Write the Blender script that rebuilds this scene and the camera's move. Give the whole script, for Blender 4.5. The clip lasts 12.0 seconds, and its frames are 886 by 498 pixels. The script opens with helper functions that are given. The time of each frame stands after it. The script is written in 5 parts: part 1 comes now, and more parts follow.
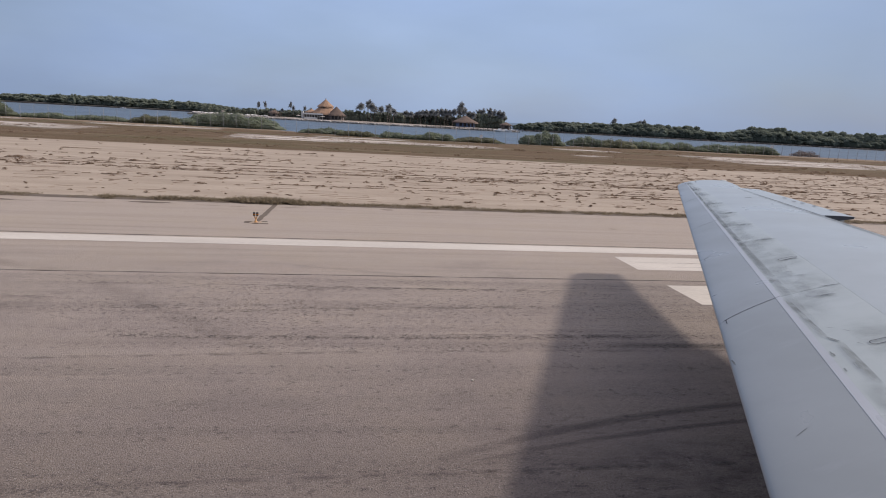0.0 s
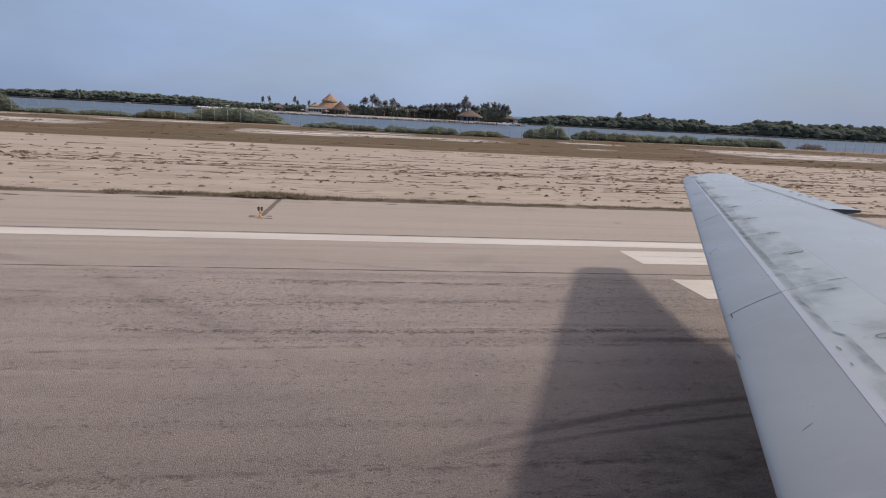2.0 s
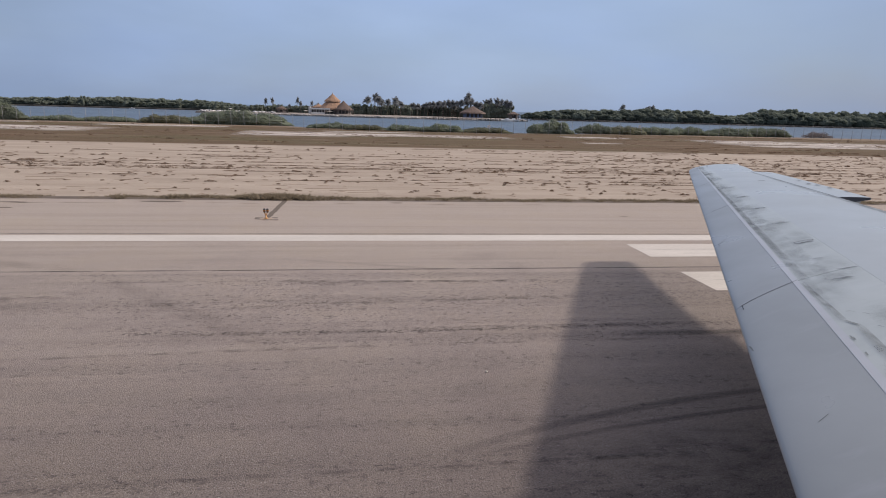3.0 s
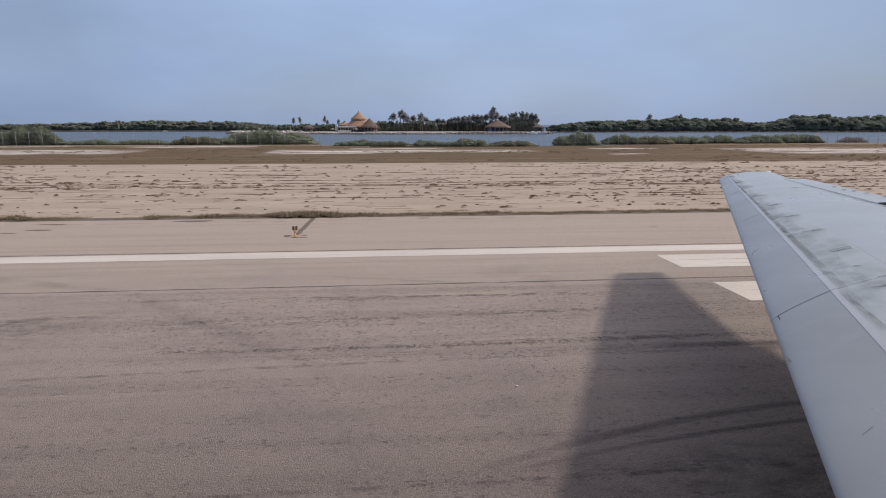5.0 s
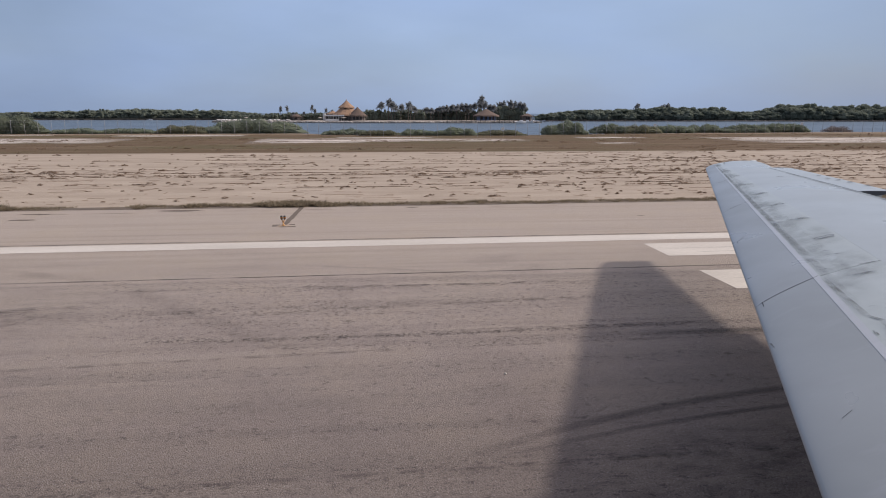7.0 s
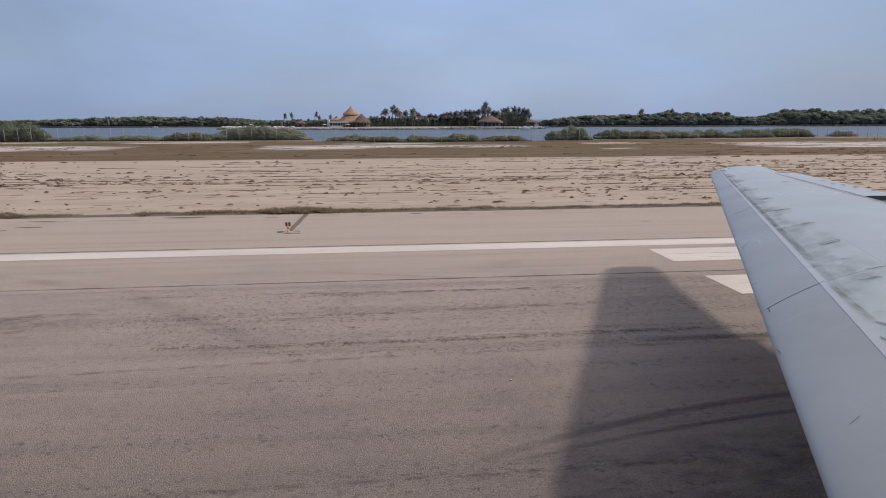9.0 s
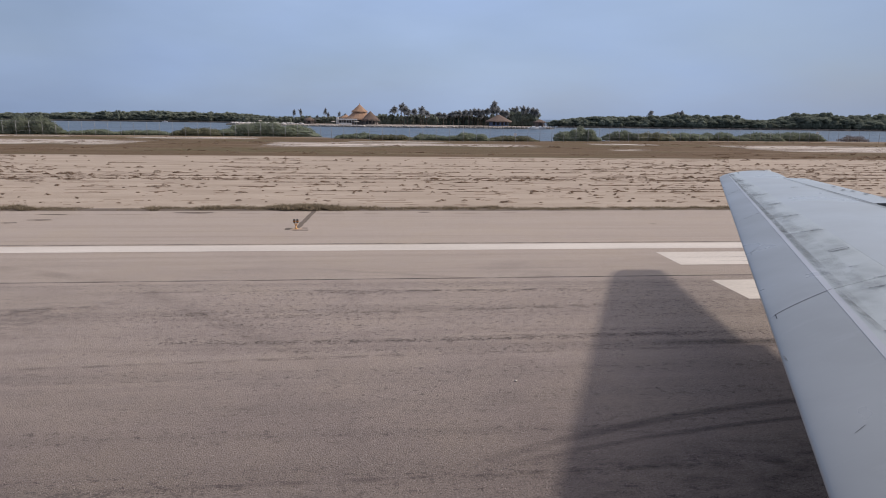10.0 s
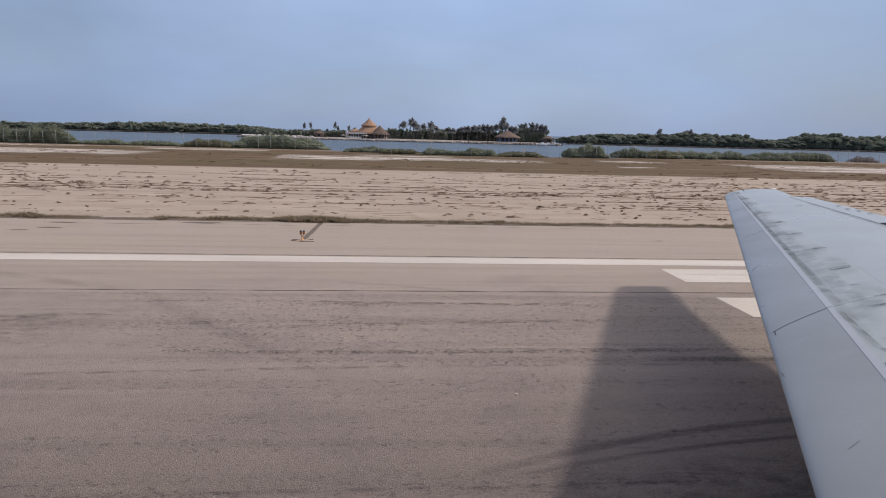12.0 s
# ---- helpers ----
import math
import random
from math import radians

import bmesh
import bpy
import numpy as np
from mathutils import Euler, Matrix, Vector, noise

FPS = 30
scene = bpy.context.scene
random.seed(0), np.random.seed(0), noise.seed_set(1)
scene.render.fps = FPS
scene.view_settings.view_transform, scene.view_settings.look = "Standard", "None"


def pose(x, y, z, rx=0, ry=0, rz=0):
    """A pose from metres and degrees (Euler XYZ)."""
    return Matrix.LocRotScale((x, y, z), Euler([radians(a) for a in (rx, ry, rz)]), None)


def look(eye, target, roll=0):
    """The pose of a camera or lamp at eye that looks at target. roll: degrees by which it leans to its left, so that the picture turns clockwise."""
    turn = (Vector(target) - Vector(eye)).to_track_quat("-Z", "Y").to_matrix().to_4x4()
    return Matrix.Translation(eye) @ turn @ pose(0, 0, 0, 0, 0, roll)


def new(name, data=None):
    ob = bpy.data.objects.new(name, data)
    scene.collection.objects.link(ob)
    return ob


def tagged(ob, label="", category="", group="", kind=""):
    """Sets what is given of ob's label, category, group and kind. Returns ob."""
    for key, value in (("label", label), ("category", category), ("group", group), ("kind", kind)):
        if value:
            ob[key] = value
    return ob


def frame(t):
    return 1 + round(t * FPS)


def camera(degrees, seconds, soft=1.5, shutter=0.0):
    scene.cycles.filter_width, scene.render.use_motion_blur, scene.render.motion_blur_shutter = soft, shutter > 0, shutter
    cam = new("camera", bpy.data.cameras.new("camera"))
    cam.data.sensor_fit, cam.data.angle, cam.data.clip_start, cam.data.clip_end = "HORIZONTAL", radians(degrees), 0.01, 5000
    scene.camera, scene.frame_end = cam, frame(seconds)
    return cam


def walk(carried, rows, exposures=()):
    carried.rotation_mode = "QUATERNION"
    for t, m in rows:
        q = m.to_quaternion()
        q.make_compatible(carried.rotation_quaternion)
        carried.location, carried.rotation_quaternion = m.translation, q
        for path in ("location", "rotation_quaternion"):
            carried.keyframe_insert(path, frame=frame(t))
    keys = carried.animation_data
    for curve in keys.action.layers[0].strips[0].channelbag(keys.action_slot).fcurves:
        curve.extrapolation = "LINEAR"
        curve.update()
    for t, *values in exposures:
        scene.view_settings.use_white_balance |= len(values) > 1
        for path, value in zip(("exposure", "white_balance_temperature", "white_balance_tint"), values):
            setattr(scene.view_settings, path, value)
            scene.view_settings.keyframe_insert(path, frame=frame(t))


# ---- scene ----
cam = camera(71.0, 12.0, soft=1.0)
# seconds, x, y, z, then the turn about x, y and z in degrees; y is across the runway, x along it
ROWS = [
    (0, -0.004, -0.011, 3.905, 78.128, -3.143, -8.237),
    (0.5, 0.003, -0.004, 3.898, 78.297, -3.147, -8.351),
    (1, -0.006, -0.001, 3.898, 78.298, -3.082, -8.372),
    (1.5, -0.002, -0.004, 3.903, 77.926, -2.866, -8.108),
    (2, 0.001, -0, 3.902, 77.581, -2.975, -7.854),
    (2.5, 0.004, 0.021, 3.9, 77.401, -2.851, -7.749),
    (3, -0.003, 0.03, 3.899, 77.337, -1.541, -7.593),
    (3.5, 0.001, 0.037, 3.897, 78.204, -0.805, -6.421),
    (5.5, -0.003, 0.011, 3.9, 78.641, -0.003, -5.31),
    (6, 0.002, -0.011, 3.906, 78.193, 0.016, -5.445),
    (6.5, 0, 0, 3.9, 77.583, -0, -6.1),
    (7, -0.01, -0.005, 3.899, 77.649, -0.087, -6.378),
    (9, -0.021, -0.017, 3.905, 78.197, 0.145, -6.027),
    (9.5, -0.037, -0.059, 3.913, 78.04, -0.034, -5.853),
    (10, -0.043, -0.043, 3.934, 78.075, -0.7, -5.252),
    (10.5, -0.027, -0.064, 3.914, 78.653, -1.006, -4.881),
    (11, -0.011, -0.088, 3.909, 78.997, -1.003, -4.827),
    (11.5, 0.005, -0.094, 3.914, 79.22, -1.259, -4.475),
    (12, 0.022, -0.111, 3.911, 79.405, -1.488, -4.423),
]
walk(cam, [(r[0], pose(*r[1:])) for r in ROWS], [(0.0, -0.05, 6500, 14), (12.0, -0.05, 6500, 14)])

# ---- world, sun ----
CLOUD_AT = (0.3, 0.0, 0.0)
SUN_DIR = Vector((1.153, 0.131, 1.0)).normalized()
SUN_EL = math.asin(SUN_DIR.z)
world = bpy.data.worlds.new("hazy_sky")
scene.world = world
world.use_nodes = True
wn, wl = world.node_tree.nodes, world.node_tree.links
wn.clear()
w_out = wn.new("ShaderNodeOutputWorld")
w_bg = wn.new("ShaderNodeBackground")
w_sky = wn.new("ShaderNodeTexSky")
w_sky.sky_type = "NISHITA"
w_sky.sun_disc = False
w_sky.sun_elevation = SUN_EL
w_sky.sun_rotation = math.atan2(SUN_DIR.x, SUN_DIR.y)
w_sky.air_density, w_sky.dust_density, w_sky.ozone_density = 1.0, 1.5, 1.5
w_gain = wn.new("ShaderNodeVectorMath")
w_gain.operation = "SCALE"
w_gain.inputs["Scale"].default_value = 0.085
w_co = wn.new("ShaderNodeTexCoord")
w_map = wn.new("ShaderNodeMapping")
w_map.inputs["Scale"].default_value = (1.6, 1.6, 5.0)
w_noise = wn.new("ShaderNodeTexNoise")
w_noise.inputs["Scale"].default_value = 1.7
w_noise.inputs["Detail"].default_value = 5.0
w_ramp = wn.new("ShaderNodeMapRange")
w_ramp.inputs["From Min"].default_value, w_ramp.inputs["From Max"].default_value = 0.3, 0.75
w_ramp.inputs["To Min"].default_value, w_ramp.inputs["To Max"].default_value = 0.6, 0.95
w_mix = wn.new("ShaderNodeMix")
w_mix.data_type = "RGBA"
w_soft = wn.new("ShaderNodeTexNoise")
w_soft.inputs["Scale"].default_value, w_soft.inputs["Detail"].default_value = 2.6, 6.0
w_tone = wn.new("ShaderNodeMix")
w_tone.data_type = "RGBA"
w_tone.inputs[6].default_value, w_tone.inputs[7].default_value = (0.392, 0.54, 0.82, 1), (0.45, 0.603, 0.86, 1)
w_bank = wn.new("ShaderNodeMapRange")
w_bank.inputs["From Min"].default_value, w_bank.inputs["From Max"].default_value = 0.32, 0.68
w_map2 = wn.new("ShaderNodeMapping")
w_map2.inputs["Location"].default_value = CLOUD_AT
w_map2.inputs["Scale"].default_value = (1.0, 1.0, 3.2)
wl.new(w_co.outputs["Generated"], w_map2.inputs["Vector"])
wl.new(w_map2.outputs["Vector"], w_soft.inputs["Vector"])
wl.new(w_soft.outputs["Fac"], w_bank.inputs["Value"])
wl.new(w_bank.outputs["Result"], w_tone.inputs[0])
wl.new(w_tone.outputs[2], w_mix.inputs[7])
wl.new(w_co.outputs["Generated"], w_map.inputs["Vector"])
wl.new(w_map.outputs["Vector"], w_noise.inputs["Vector"])
wl.new(w_noise.outputs["Fac"], w_ramp.inputs["Value"])
wl.new(w_ramp.outputs["Result"], w_mix.inputs[0])
wl.new(w_sky.outputs["Color"], w_gain.inputs[0])
wl.new(w_gain.outputs["Vector"], w_mix.inputs[6])
w_sep = wn.new("ShaderNodeSeparateXYZ")
w_rise = wn.new("ShaderNodeMapRange")  # hazy sky: brighter above the horizon
for key, v in (("From Min", 0.0), ("From Max", 0.42), ("To Min", 0.84), ("To Max", 1.1)):
    w_rise.inputs[key].default_value = v
wl.new(w_co.outputs["Generated"], w_sep.inputs[0])
wl.new(w_sep.outputs["Z"], w_rise.inputs["Value"])
w_way = wn.new("ShaderNodeVectorMath")  # sky brightened towards mid-view, standing in for lens vignetting
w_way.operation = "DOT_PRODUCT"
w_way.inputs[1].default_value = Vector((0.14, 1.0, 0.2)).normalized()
w_vignette = wn.new("ShaderNodeMapRange")
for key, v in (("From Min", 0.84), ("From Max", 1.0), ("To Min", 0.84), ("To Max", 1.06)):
    w_vignette.inputs[key].default_value = v
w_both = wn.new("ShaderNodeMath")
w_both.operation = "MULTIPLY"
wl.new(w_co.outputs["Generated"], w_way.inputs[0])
wl.new(w_way.outputs["Value"], w_vignette.inputs["Value"])
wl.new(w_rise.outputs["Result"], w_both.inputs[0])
wl.new(w_vignette.outputs["Result"], w_both.inputs[1])
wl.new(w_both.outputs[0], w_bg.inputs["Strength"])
w_zen = wn.new("ShaderNodeMix")  # deeper sky overhead
w_zen.data_type = "RGBA"
w_zen.inputs[7].default_value = (0.512, 0.53, 0.655, 1)
w_high = wn.new("ShaderNodeMapRange")
w_high.inputs["From Min"].default_value, w_high.inputs["From Max"].default_value = 0.2, 0.75
wl.new(w_sep.outputs["Z"], w_high.inputs["Value"])
wl.new(w_high.outputs["Result"], w_zen.inputs[0])
wl.new(w_mix.outputs[2], w_zen.inputs[6])
w_dot = wn.new("ShaderNodeVectorMath")  # the bright haze round a veiled sun
w_dot.operation = "DOT_PRODUCT"
w_dot.inputs[1].default_value = SUN_DIR
w_pow = wn.new("ShaderNodeMath")
w_pow.operation = "POWER"
w_pow.inputs[1].default_value = 16.0
w_pos = wn.new("ShaderNodeMath")
w_pos.operation = "MAXIMUM"
w_pos.inputs[1].default_value = 0.0
w_glow = wn.new("ShaderNodeVectorMath")
w_glow.operation = "SCALE"
w_glow.inputs[0].default_value = (3.2, 2.95, 2.65)
w_add = wn.new("ShaderNodeVectorMath")
w_add.operation = "ADD"
wl.new(w_co.outputs["Generated"], w_dot.inputs[0])
wl.new(w_dot.outputs["Value"], w_pos.inputs[0])
wl.new(w_pos.outputs[0], w_pow.inputs[0])
wl.new(w_pow.outputs[0], w_glow.inputs["Scale"])
wl.new(w_zen.outputs[2], w_add.inputs[0])
wl.new(w_glow.outputs["Vector"], w_add.inputs[1])
wl.new(w_add.outputs["Vector"], w_bg.inputs["Color"])
wl.new(w_bg.outputs["Background"], w_out.inputs["Surface"])

sun_data = bpy.data.lights.new("sun", "SUN")
sun_data.energy, sun_data.angle, sun_data.color = 2.75, radians(3.5), (1.0, 0.92, 0.82)
sun = new("sun", sun_data)
sun.matrix_world = look(SUN_DIR * 100, (0, 0, 0))


# ---- materials ----
def shader(name):
    m = bpy.data.materials.new(name)
    m.use_nodes = True
    return m, m.node_tree.nodes, m.node_tree.links, m.node_tree.nodes["Principled BSDF"]


def position(nodes, links, stretch=(1, 1, 1), source="Object"):
    co = nodes.new("ShaderNodeTexCoord")
    mp = nodes.new("ShaderNodeMapping")
    mp.inputs["Scale"].default_value = stretch
    links.new(co.outputs[source], mp.inputs["Vector"])
    return mp.outputs["Vector"]


def noise_tex(nodes, links, vec, scale, detail=4.0, rough=0.55):
    n = nodes.new("ShaderNodeTexNoise")
    n.inputs["Scale"].default_value, n.inputs["Detail"].default_value = scale, detail
    n.inputs["Roughness"].default_value = rough
    links.new(vec, n.inputs["Vector"])
    return n.outputs["Fac"]


def rng(nodes, links, value, a, b, c=0.0, d=1.0):
    n = nodes.new("ShaderNodeMapRange")
    for key, v in (("From Min", a), ("From Max", b), ("To Min", c), ("To Max", d)):
        n.inputs[key].default_value = v
    links.new(value, n.inputs["Value"])
    return n.outputs["Result"]


def calc(nodes, links, op, a, b):
    n = nodes.new("ShaderNodeMath")
    n.operation = op
    for k, v in ((0, a), (1, b)):
        if isinstance(v, (int, float)):
            n.inputs[k].default_value = v
        else:
            links.new(v, n.inputs[k])
    return n.outputs[0]


def blend(nodes, links, fac, a, b):
    n = nodes.new("ShaderNodeMix")
    n.data_type = "RGBA"
    if isinstance(fac, (int, float)):
        n.inputs[0].default_value = fac
    else:
        links.new(fac, n.inputs[0])
    for k, v in ((6, a), (7, b)):
        if isinstance(v, tuple):
            n.inputs[k].default_value = (*v, 1)
        else:
            links.new(v, n.inputs[k])
    return n.outputs[2]


def relief(nodes, links, bsdf, height, strength, distance):
    b = nodes.new("ShaderNodeBump")
    b.inputs["Strength"].default_value, b.inputs["Distance"].default_value = strength, distance
    links.new(height, b.inputs["Height"])
    links.new(b.outputs["Normal"], bsdf.inputs["Normal"])


def mottled(name, c1, c2, rough=0.8, metal=0.0, coarse=0.6, fine=14.0, bump=0.2, depth=0.01, stretch=(1, 1, 1), per_object=0.0):
    """Two colours mixed by coarse and fine noise, with a little relief."""
    m, n, l, b = shader(name)
    vec = position(n, l, stretch)
    big, small = noise_tex(n, l, vec, coarse), noise_tex(n, l, vec, fine, 5.0)
    fac = rng(n, l, calc(n, l, "ADD", calc(n, l, "MULTIPLY", big, 0.55), calc(n, l, "MULTIPLY", small, 0.45)), 0.35, 0.65)
    col = blend(n, l, fac, c1, c2)
    if per_object:
        info = n.new("ShaderNodeObjectInfo")
        hs = n.new("ShaderNodeHueSaturation")
        l.new(rng(n, l, info.outputs["Random"], 0, 1, 1 - per_object, 1 + per_object), hs.inputs["Value"])
        l.new(col, hs.inputs["Color"])
        col = hs.outputs["Color"]
    l.new(col, b.inputs["Base Color"])
    b.inputs["Roughness"].default_value, b.inputs["Metallic"].default_value = rough, metal
    if bump:
        relief(n, l, b, small, bump, depth)
    return m


def leafy(name, c1, c2, per_object=0.25):
    """Foliage whose leaves differ one by one."""
    m, n, l, b = shader(name)
    geo = n.new("ShaderNodeNewGeometry")
    col = blend(n, l, geo.outputs["Random Per Island"], c1, c2)
    info = n.new("ShaderNodeObjectInfo")
    hs = n.new("ShaderNodeHueSaturation")
    l.new(rng(n, l, info.outputs["Random"], 0, 1, 1 - per_object, 1 + per_object), hs.inputs["Value"])
    l.new(col, hs.inputs["Color"])
    n.remove(b)
    d, t, mix = n.new("ShaderNodeBsdfDiffuse"), n.new("ShaderNodeBsdfTranslucent"), n.new("ShaderNodeMixShader")
    mix.inputs[0].default_value = 0.5
    for s, slot in ((d, 1), (t, 2)):
        l.new(hs.outputs["Color"], s.inputs["Color"])
        l.new(s.outputs[0], mix.inputs[slot])
    l.new(mix.outputs[0], n["Material Output"].inputs["Surface"])
    return m


def smear(name, colour, rough, low, high, scale, stretch=(1, 1, 1), power=1.0, strength=1.0):
    """A worn film (rubber, soot, dust) that fades out towards the rim of its sheet."""
    m, n, l, b = shader(name)
    b.inputs["Base Color"].default_value = (*colour, 1)
    b.inputs["Roughness"].default_value = rough
    gen = position(n, l, (1, 1, 1), "UV")
    sep = n.new("ShaderNodeSeparateXYZ")
    l.new(gen, sep.inputs[0])
    fall = None
    for axis in ("X", "Y"):
        v = sep.outputs[axis]
        f = calc(n, l, "MULTIPLY", calc(n, l, "MULTIPLY", v, calc(n, l, "SUBTRACT", 1.0, v)), 4.0)
        f = calc(n, l, "POWER", f, power)
        fall = f if fall is None else calc(n, l, "MULTIPLY", fall, f)
    vec = position(n, l, stretch)
    cover = rng(n, l, noise_tex(n, l, vec, scale, 6.0, 0.65), low, high)
    alpha = calc(n, l, "MULTIPLY", calc(n, l, "MULTIPLY", fall, cover), strength)
    l.new(alpha, b.inputs["Alpha"])
    return m


def asphalt_material():
    m, n, l, b = shader("weathered_asphalt")
    vec = position(n, l)
    sep = n.new("ShaderNodeSeparateXYZ")
    l.new(vec, sep.inputs[0])
    y = sep.outputs["Y"]
    streak = noise_tex(n, l, position(n, l, (0.045, 1.0, 1.0)), 0.75, 4.0)
    lanes = noise_tex(n, l, position(n, l, (0.03, 1.0, 1.0)), 1.7, 3.0, 0.6)
    fine_streak = noise_tex(n, l, position(n, l, (0.16, 1.5, 1.0)), 1.3, 5.0, 0.65)
    cloud = noise_tex(n, l, vec, 0.4, 5.0, 0.6)
    blot = noise_tex(n, l, position(n, l, (0.6, 1.0, 1.0)), 1.5, 4.0, 0.6)
    grit = noise_tex(n, l, vec, 46.0, 3.0, 0.75)
    dust = noise_tex(n, l, vec, 95.0, 2.0, 0.6)
    pits = noise_tex(n, l, position(n, l, (0.62, 1.0, 1.0)), 11.0, 3.0, 0.65)
    shoulder = rng(n, l, calc(n, l, "ADD", y, calc(n, l, "MULTIPLY", streak, 5.0)), 9.0, 19.5)
    base = blend(n, l, shoulder, (0.255, 0.208, 0.183), (0.388, 0.325, 0.27))
    dark = blend(n, l, 0.55, base, (0.085, 0.066, 0.062))
    worn = rng(n, l, calc(n, l, "ADD", calc(n, l, "MULTIPLY", streak, 0.5), calc(n, l, "MULTIPLY", fine_streak, 0.5)), 0.46, 0.66, 0.0, 0.6)
    inner = rng(n, l, y, 14.0, 20.0, 1.0, 0.3)
    col = blend(n, l, calc(n, l, "MULTIPLY", worn, inner), base, dark)
    col = blend(n, l, rng(n, l, cloud, 0.45, 0.66, 0.0, 0.55), col, blend(n, l, 0.5, base, (0.37, 0.30, 0.215)))
    col = blend(n, l, calc(n, l, "MULTIPLY", rng(n, l, cloud, 0.46, 0.32, 0.0, 0.4), rng(n, l, y, 15.0, 19.0, 1.0, 0.0)), col, dark)
    col = blend(n, l, rng(n, l, noise_tex(n, l, position(n, l, (0.02, 1.0, 1.0)), 2.4, 4.0, 0.6), 0.52, 0.7, 0.0, 0.35), col, dark)
    col = blend(n, l, rng(n, l, blot, 0.55, 0.72, 0.0, 0.3), col, blend(n, l, 0.4, base, (0.34, 0.285, 0.275)))
    # rows of small pits where the binder has gone, thickest along the wheel lanes
    lane = rng(n, l, lanes, 0.44, 0.60, 0.15, 1.0)
    pitted = calc(n, l, "MULTIPLY", rng(n, l, pits, 0.565, 0.635, 0.0, 0.9), calc(n, l, "MULTIPLY", lane, rng(n, l, y, 14.2, 15.2, 1.0, 0.12)))
    col = blend(n, l, pitted, col, (0.075, 0.060, 0.054))
    col = blend(n, l, calc(n, l, "MULTIPLY", rng(n, l, lanes, 0.5, 0.68, 0.0, 0.42), inner), col, dark)
    col = blend(n, l, calc(n, l, "MULTIPLY", rng(n, l, grit, 0.52, 0.60, 0.0, 0.72), inner), col, (0.085, 0.070, 0.064))
    col = blend(n, l, calc(n, l, "MULTIPLY", rng(n, l, dust, 0.55, 0.61, 0.0, 0.7), inner), col, (0.46, 0.40, 0.36))
    chips = noise_tex(n, l, vec, 40.0, 2.0, 0.5)
    stones = noise_tex(n, l, vec, 33.0, 2.0, 0.5)
    col = blend(n, l, calc(n, l, "MULTIPLY", rng(n, l, stones, 0.60, 0.66, 0.0, 0.6), rng(n, l, y, 5.0, 13.0, 1.0, 0.3)), col, (0.08, 0.066, 0.06))
    col = blend(n, l, rng(n, l, chips, 0.63, 0.69, 0.0, 0.7), col, (0.50, 0.45, 0.41))
    # colour dimmed towards the camera, standing in for window vignetting and underwing shade
    near_dimming = n.new("ShaderNodeHueSaturation")
    l.new(rng(n, l, y, 3.0, 10.0, 0.58, 1.0), near_dimming.inputs["Value"])
    l.new(col, near_dimming.inputs["Color"])
    l.new(near_dimming.outputs["Color"], b.inputs["Base Color"])
    b.inputs["Roughness"].default_value = 0.88
    b.inputs["Specular IOR Level"].default_value = 0.15
    relief(n, l, b, grit, 0.85, 0.024)
    return m


def ground_material():
    m, n, l, b = shader("sandy_ground")
    vec = position(n, l)
    sep = n.new("ShaderNodeSeparateXYZ")
    l.new(vec, sep.inputs[0])
    y = sep.outputs["Y"]
    wide = noise_tex(n, l, position(n, l, (0.35, 1, 1)), 0.09, 4.0)
    mid = noise_tex(n, l, position(n, l, (0.25, 1, 1)), 0.55, 5.0, 0.65)
    fine = noise_tex(n, l, vec, 3.5, 6.0, 0.7)
    sand = blend(n, l, rng(n, l, mid, 0.35, 0.65), (0.40, 0.33, 0.26), (0.32, 0.26, 0.202))
    sand = blend(n, l, rng(n, l, fine, 0.58, 0.75, 0.0, 0.6), sand, (0.20, 0.155, 0.115))
    dry = blend(n, l, rng(n, l, fine, 0.35, 0.65), (0.098, 0.064, 0.038), (0.145, 0.10, 0.06))
    dry = blend(n, l, rng(n, l, wide, 0.45, 0.62, 0.0, 0.75), dry, (0.108, 0.09, 0.048))
    dry = blend(n, l, rng(n, l, noise_tex(n, l, position(n, l, (0.12, 1, 1)), 0.35, 5.0, 0.65), 0.52, 0.66, 0.0, 0.6), dry, (0.215, 0.16, 0.11))
    edge = calc(n, l, "ADD", y, calc(n, l, "MULTIPLY", mid, 3.0))
    col = blend(n, l, rng(n, l, edge, 65.2, 66.4), sand, dry)
    shore = calc(n, l, "ADD", y, calc(n, l, "MULTIPLY", wide, 16.0))
    col = blend(n, l, rng(n, l, shore, 124.5, 127.5), col, (0.22, 0.165, 0.115))
    l.new(col, b.inputs["Base Color"])
    b.inputs["Roughness"].default_value = 0.95
    b.inputs["Specular IOR Level"].default_value = 0.1
    relief(n, l, b, fine, 0.6, 0.08)
    return m


def water_material():
    m, n, l, b = shader("lagoon_water")
    wave = noise_tex(n, l, position(n, l, (0.35, 1.0, 1.0)), 0.9, 4.0, 0.6)
    swell = noise_tex(n, l, position(n, l, (0.06, 0.3, 1.0)), 0.25, 3.0)
    col = blend(n, l, rng(n, l, swell, 0.35, 0.65), (0.05, 0.078, 0.108), (0.082, 0.115, 0.146))
    l.new(col, b.inputs["Base Color"])
    b.inputs["Roughness"].default_value = 0.35
    b.inputs["IOR"].default_value = 1.33
    b.inputs["Specular IOR Level"].default_value = 0.3
    relief(n, l, b, wave, 0.9, 0.35)
    return m


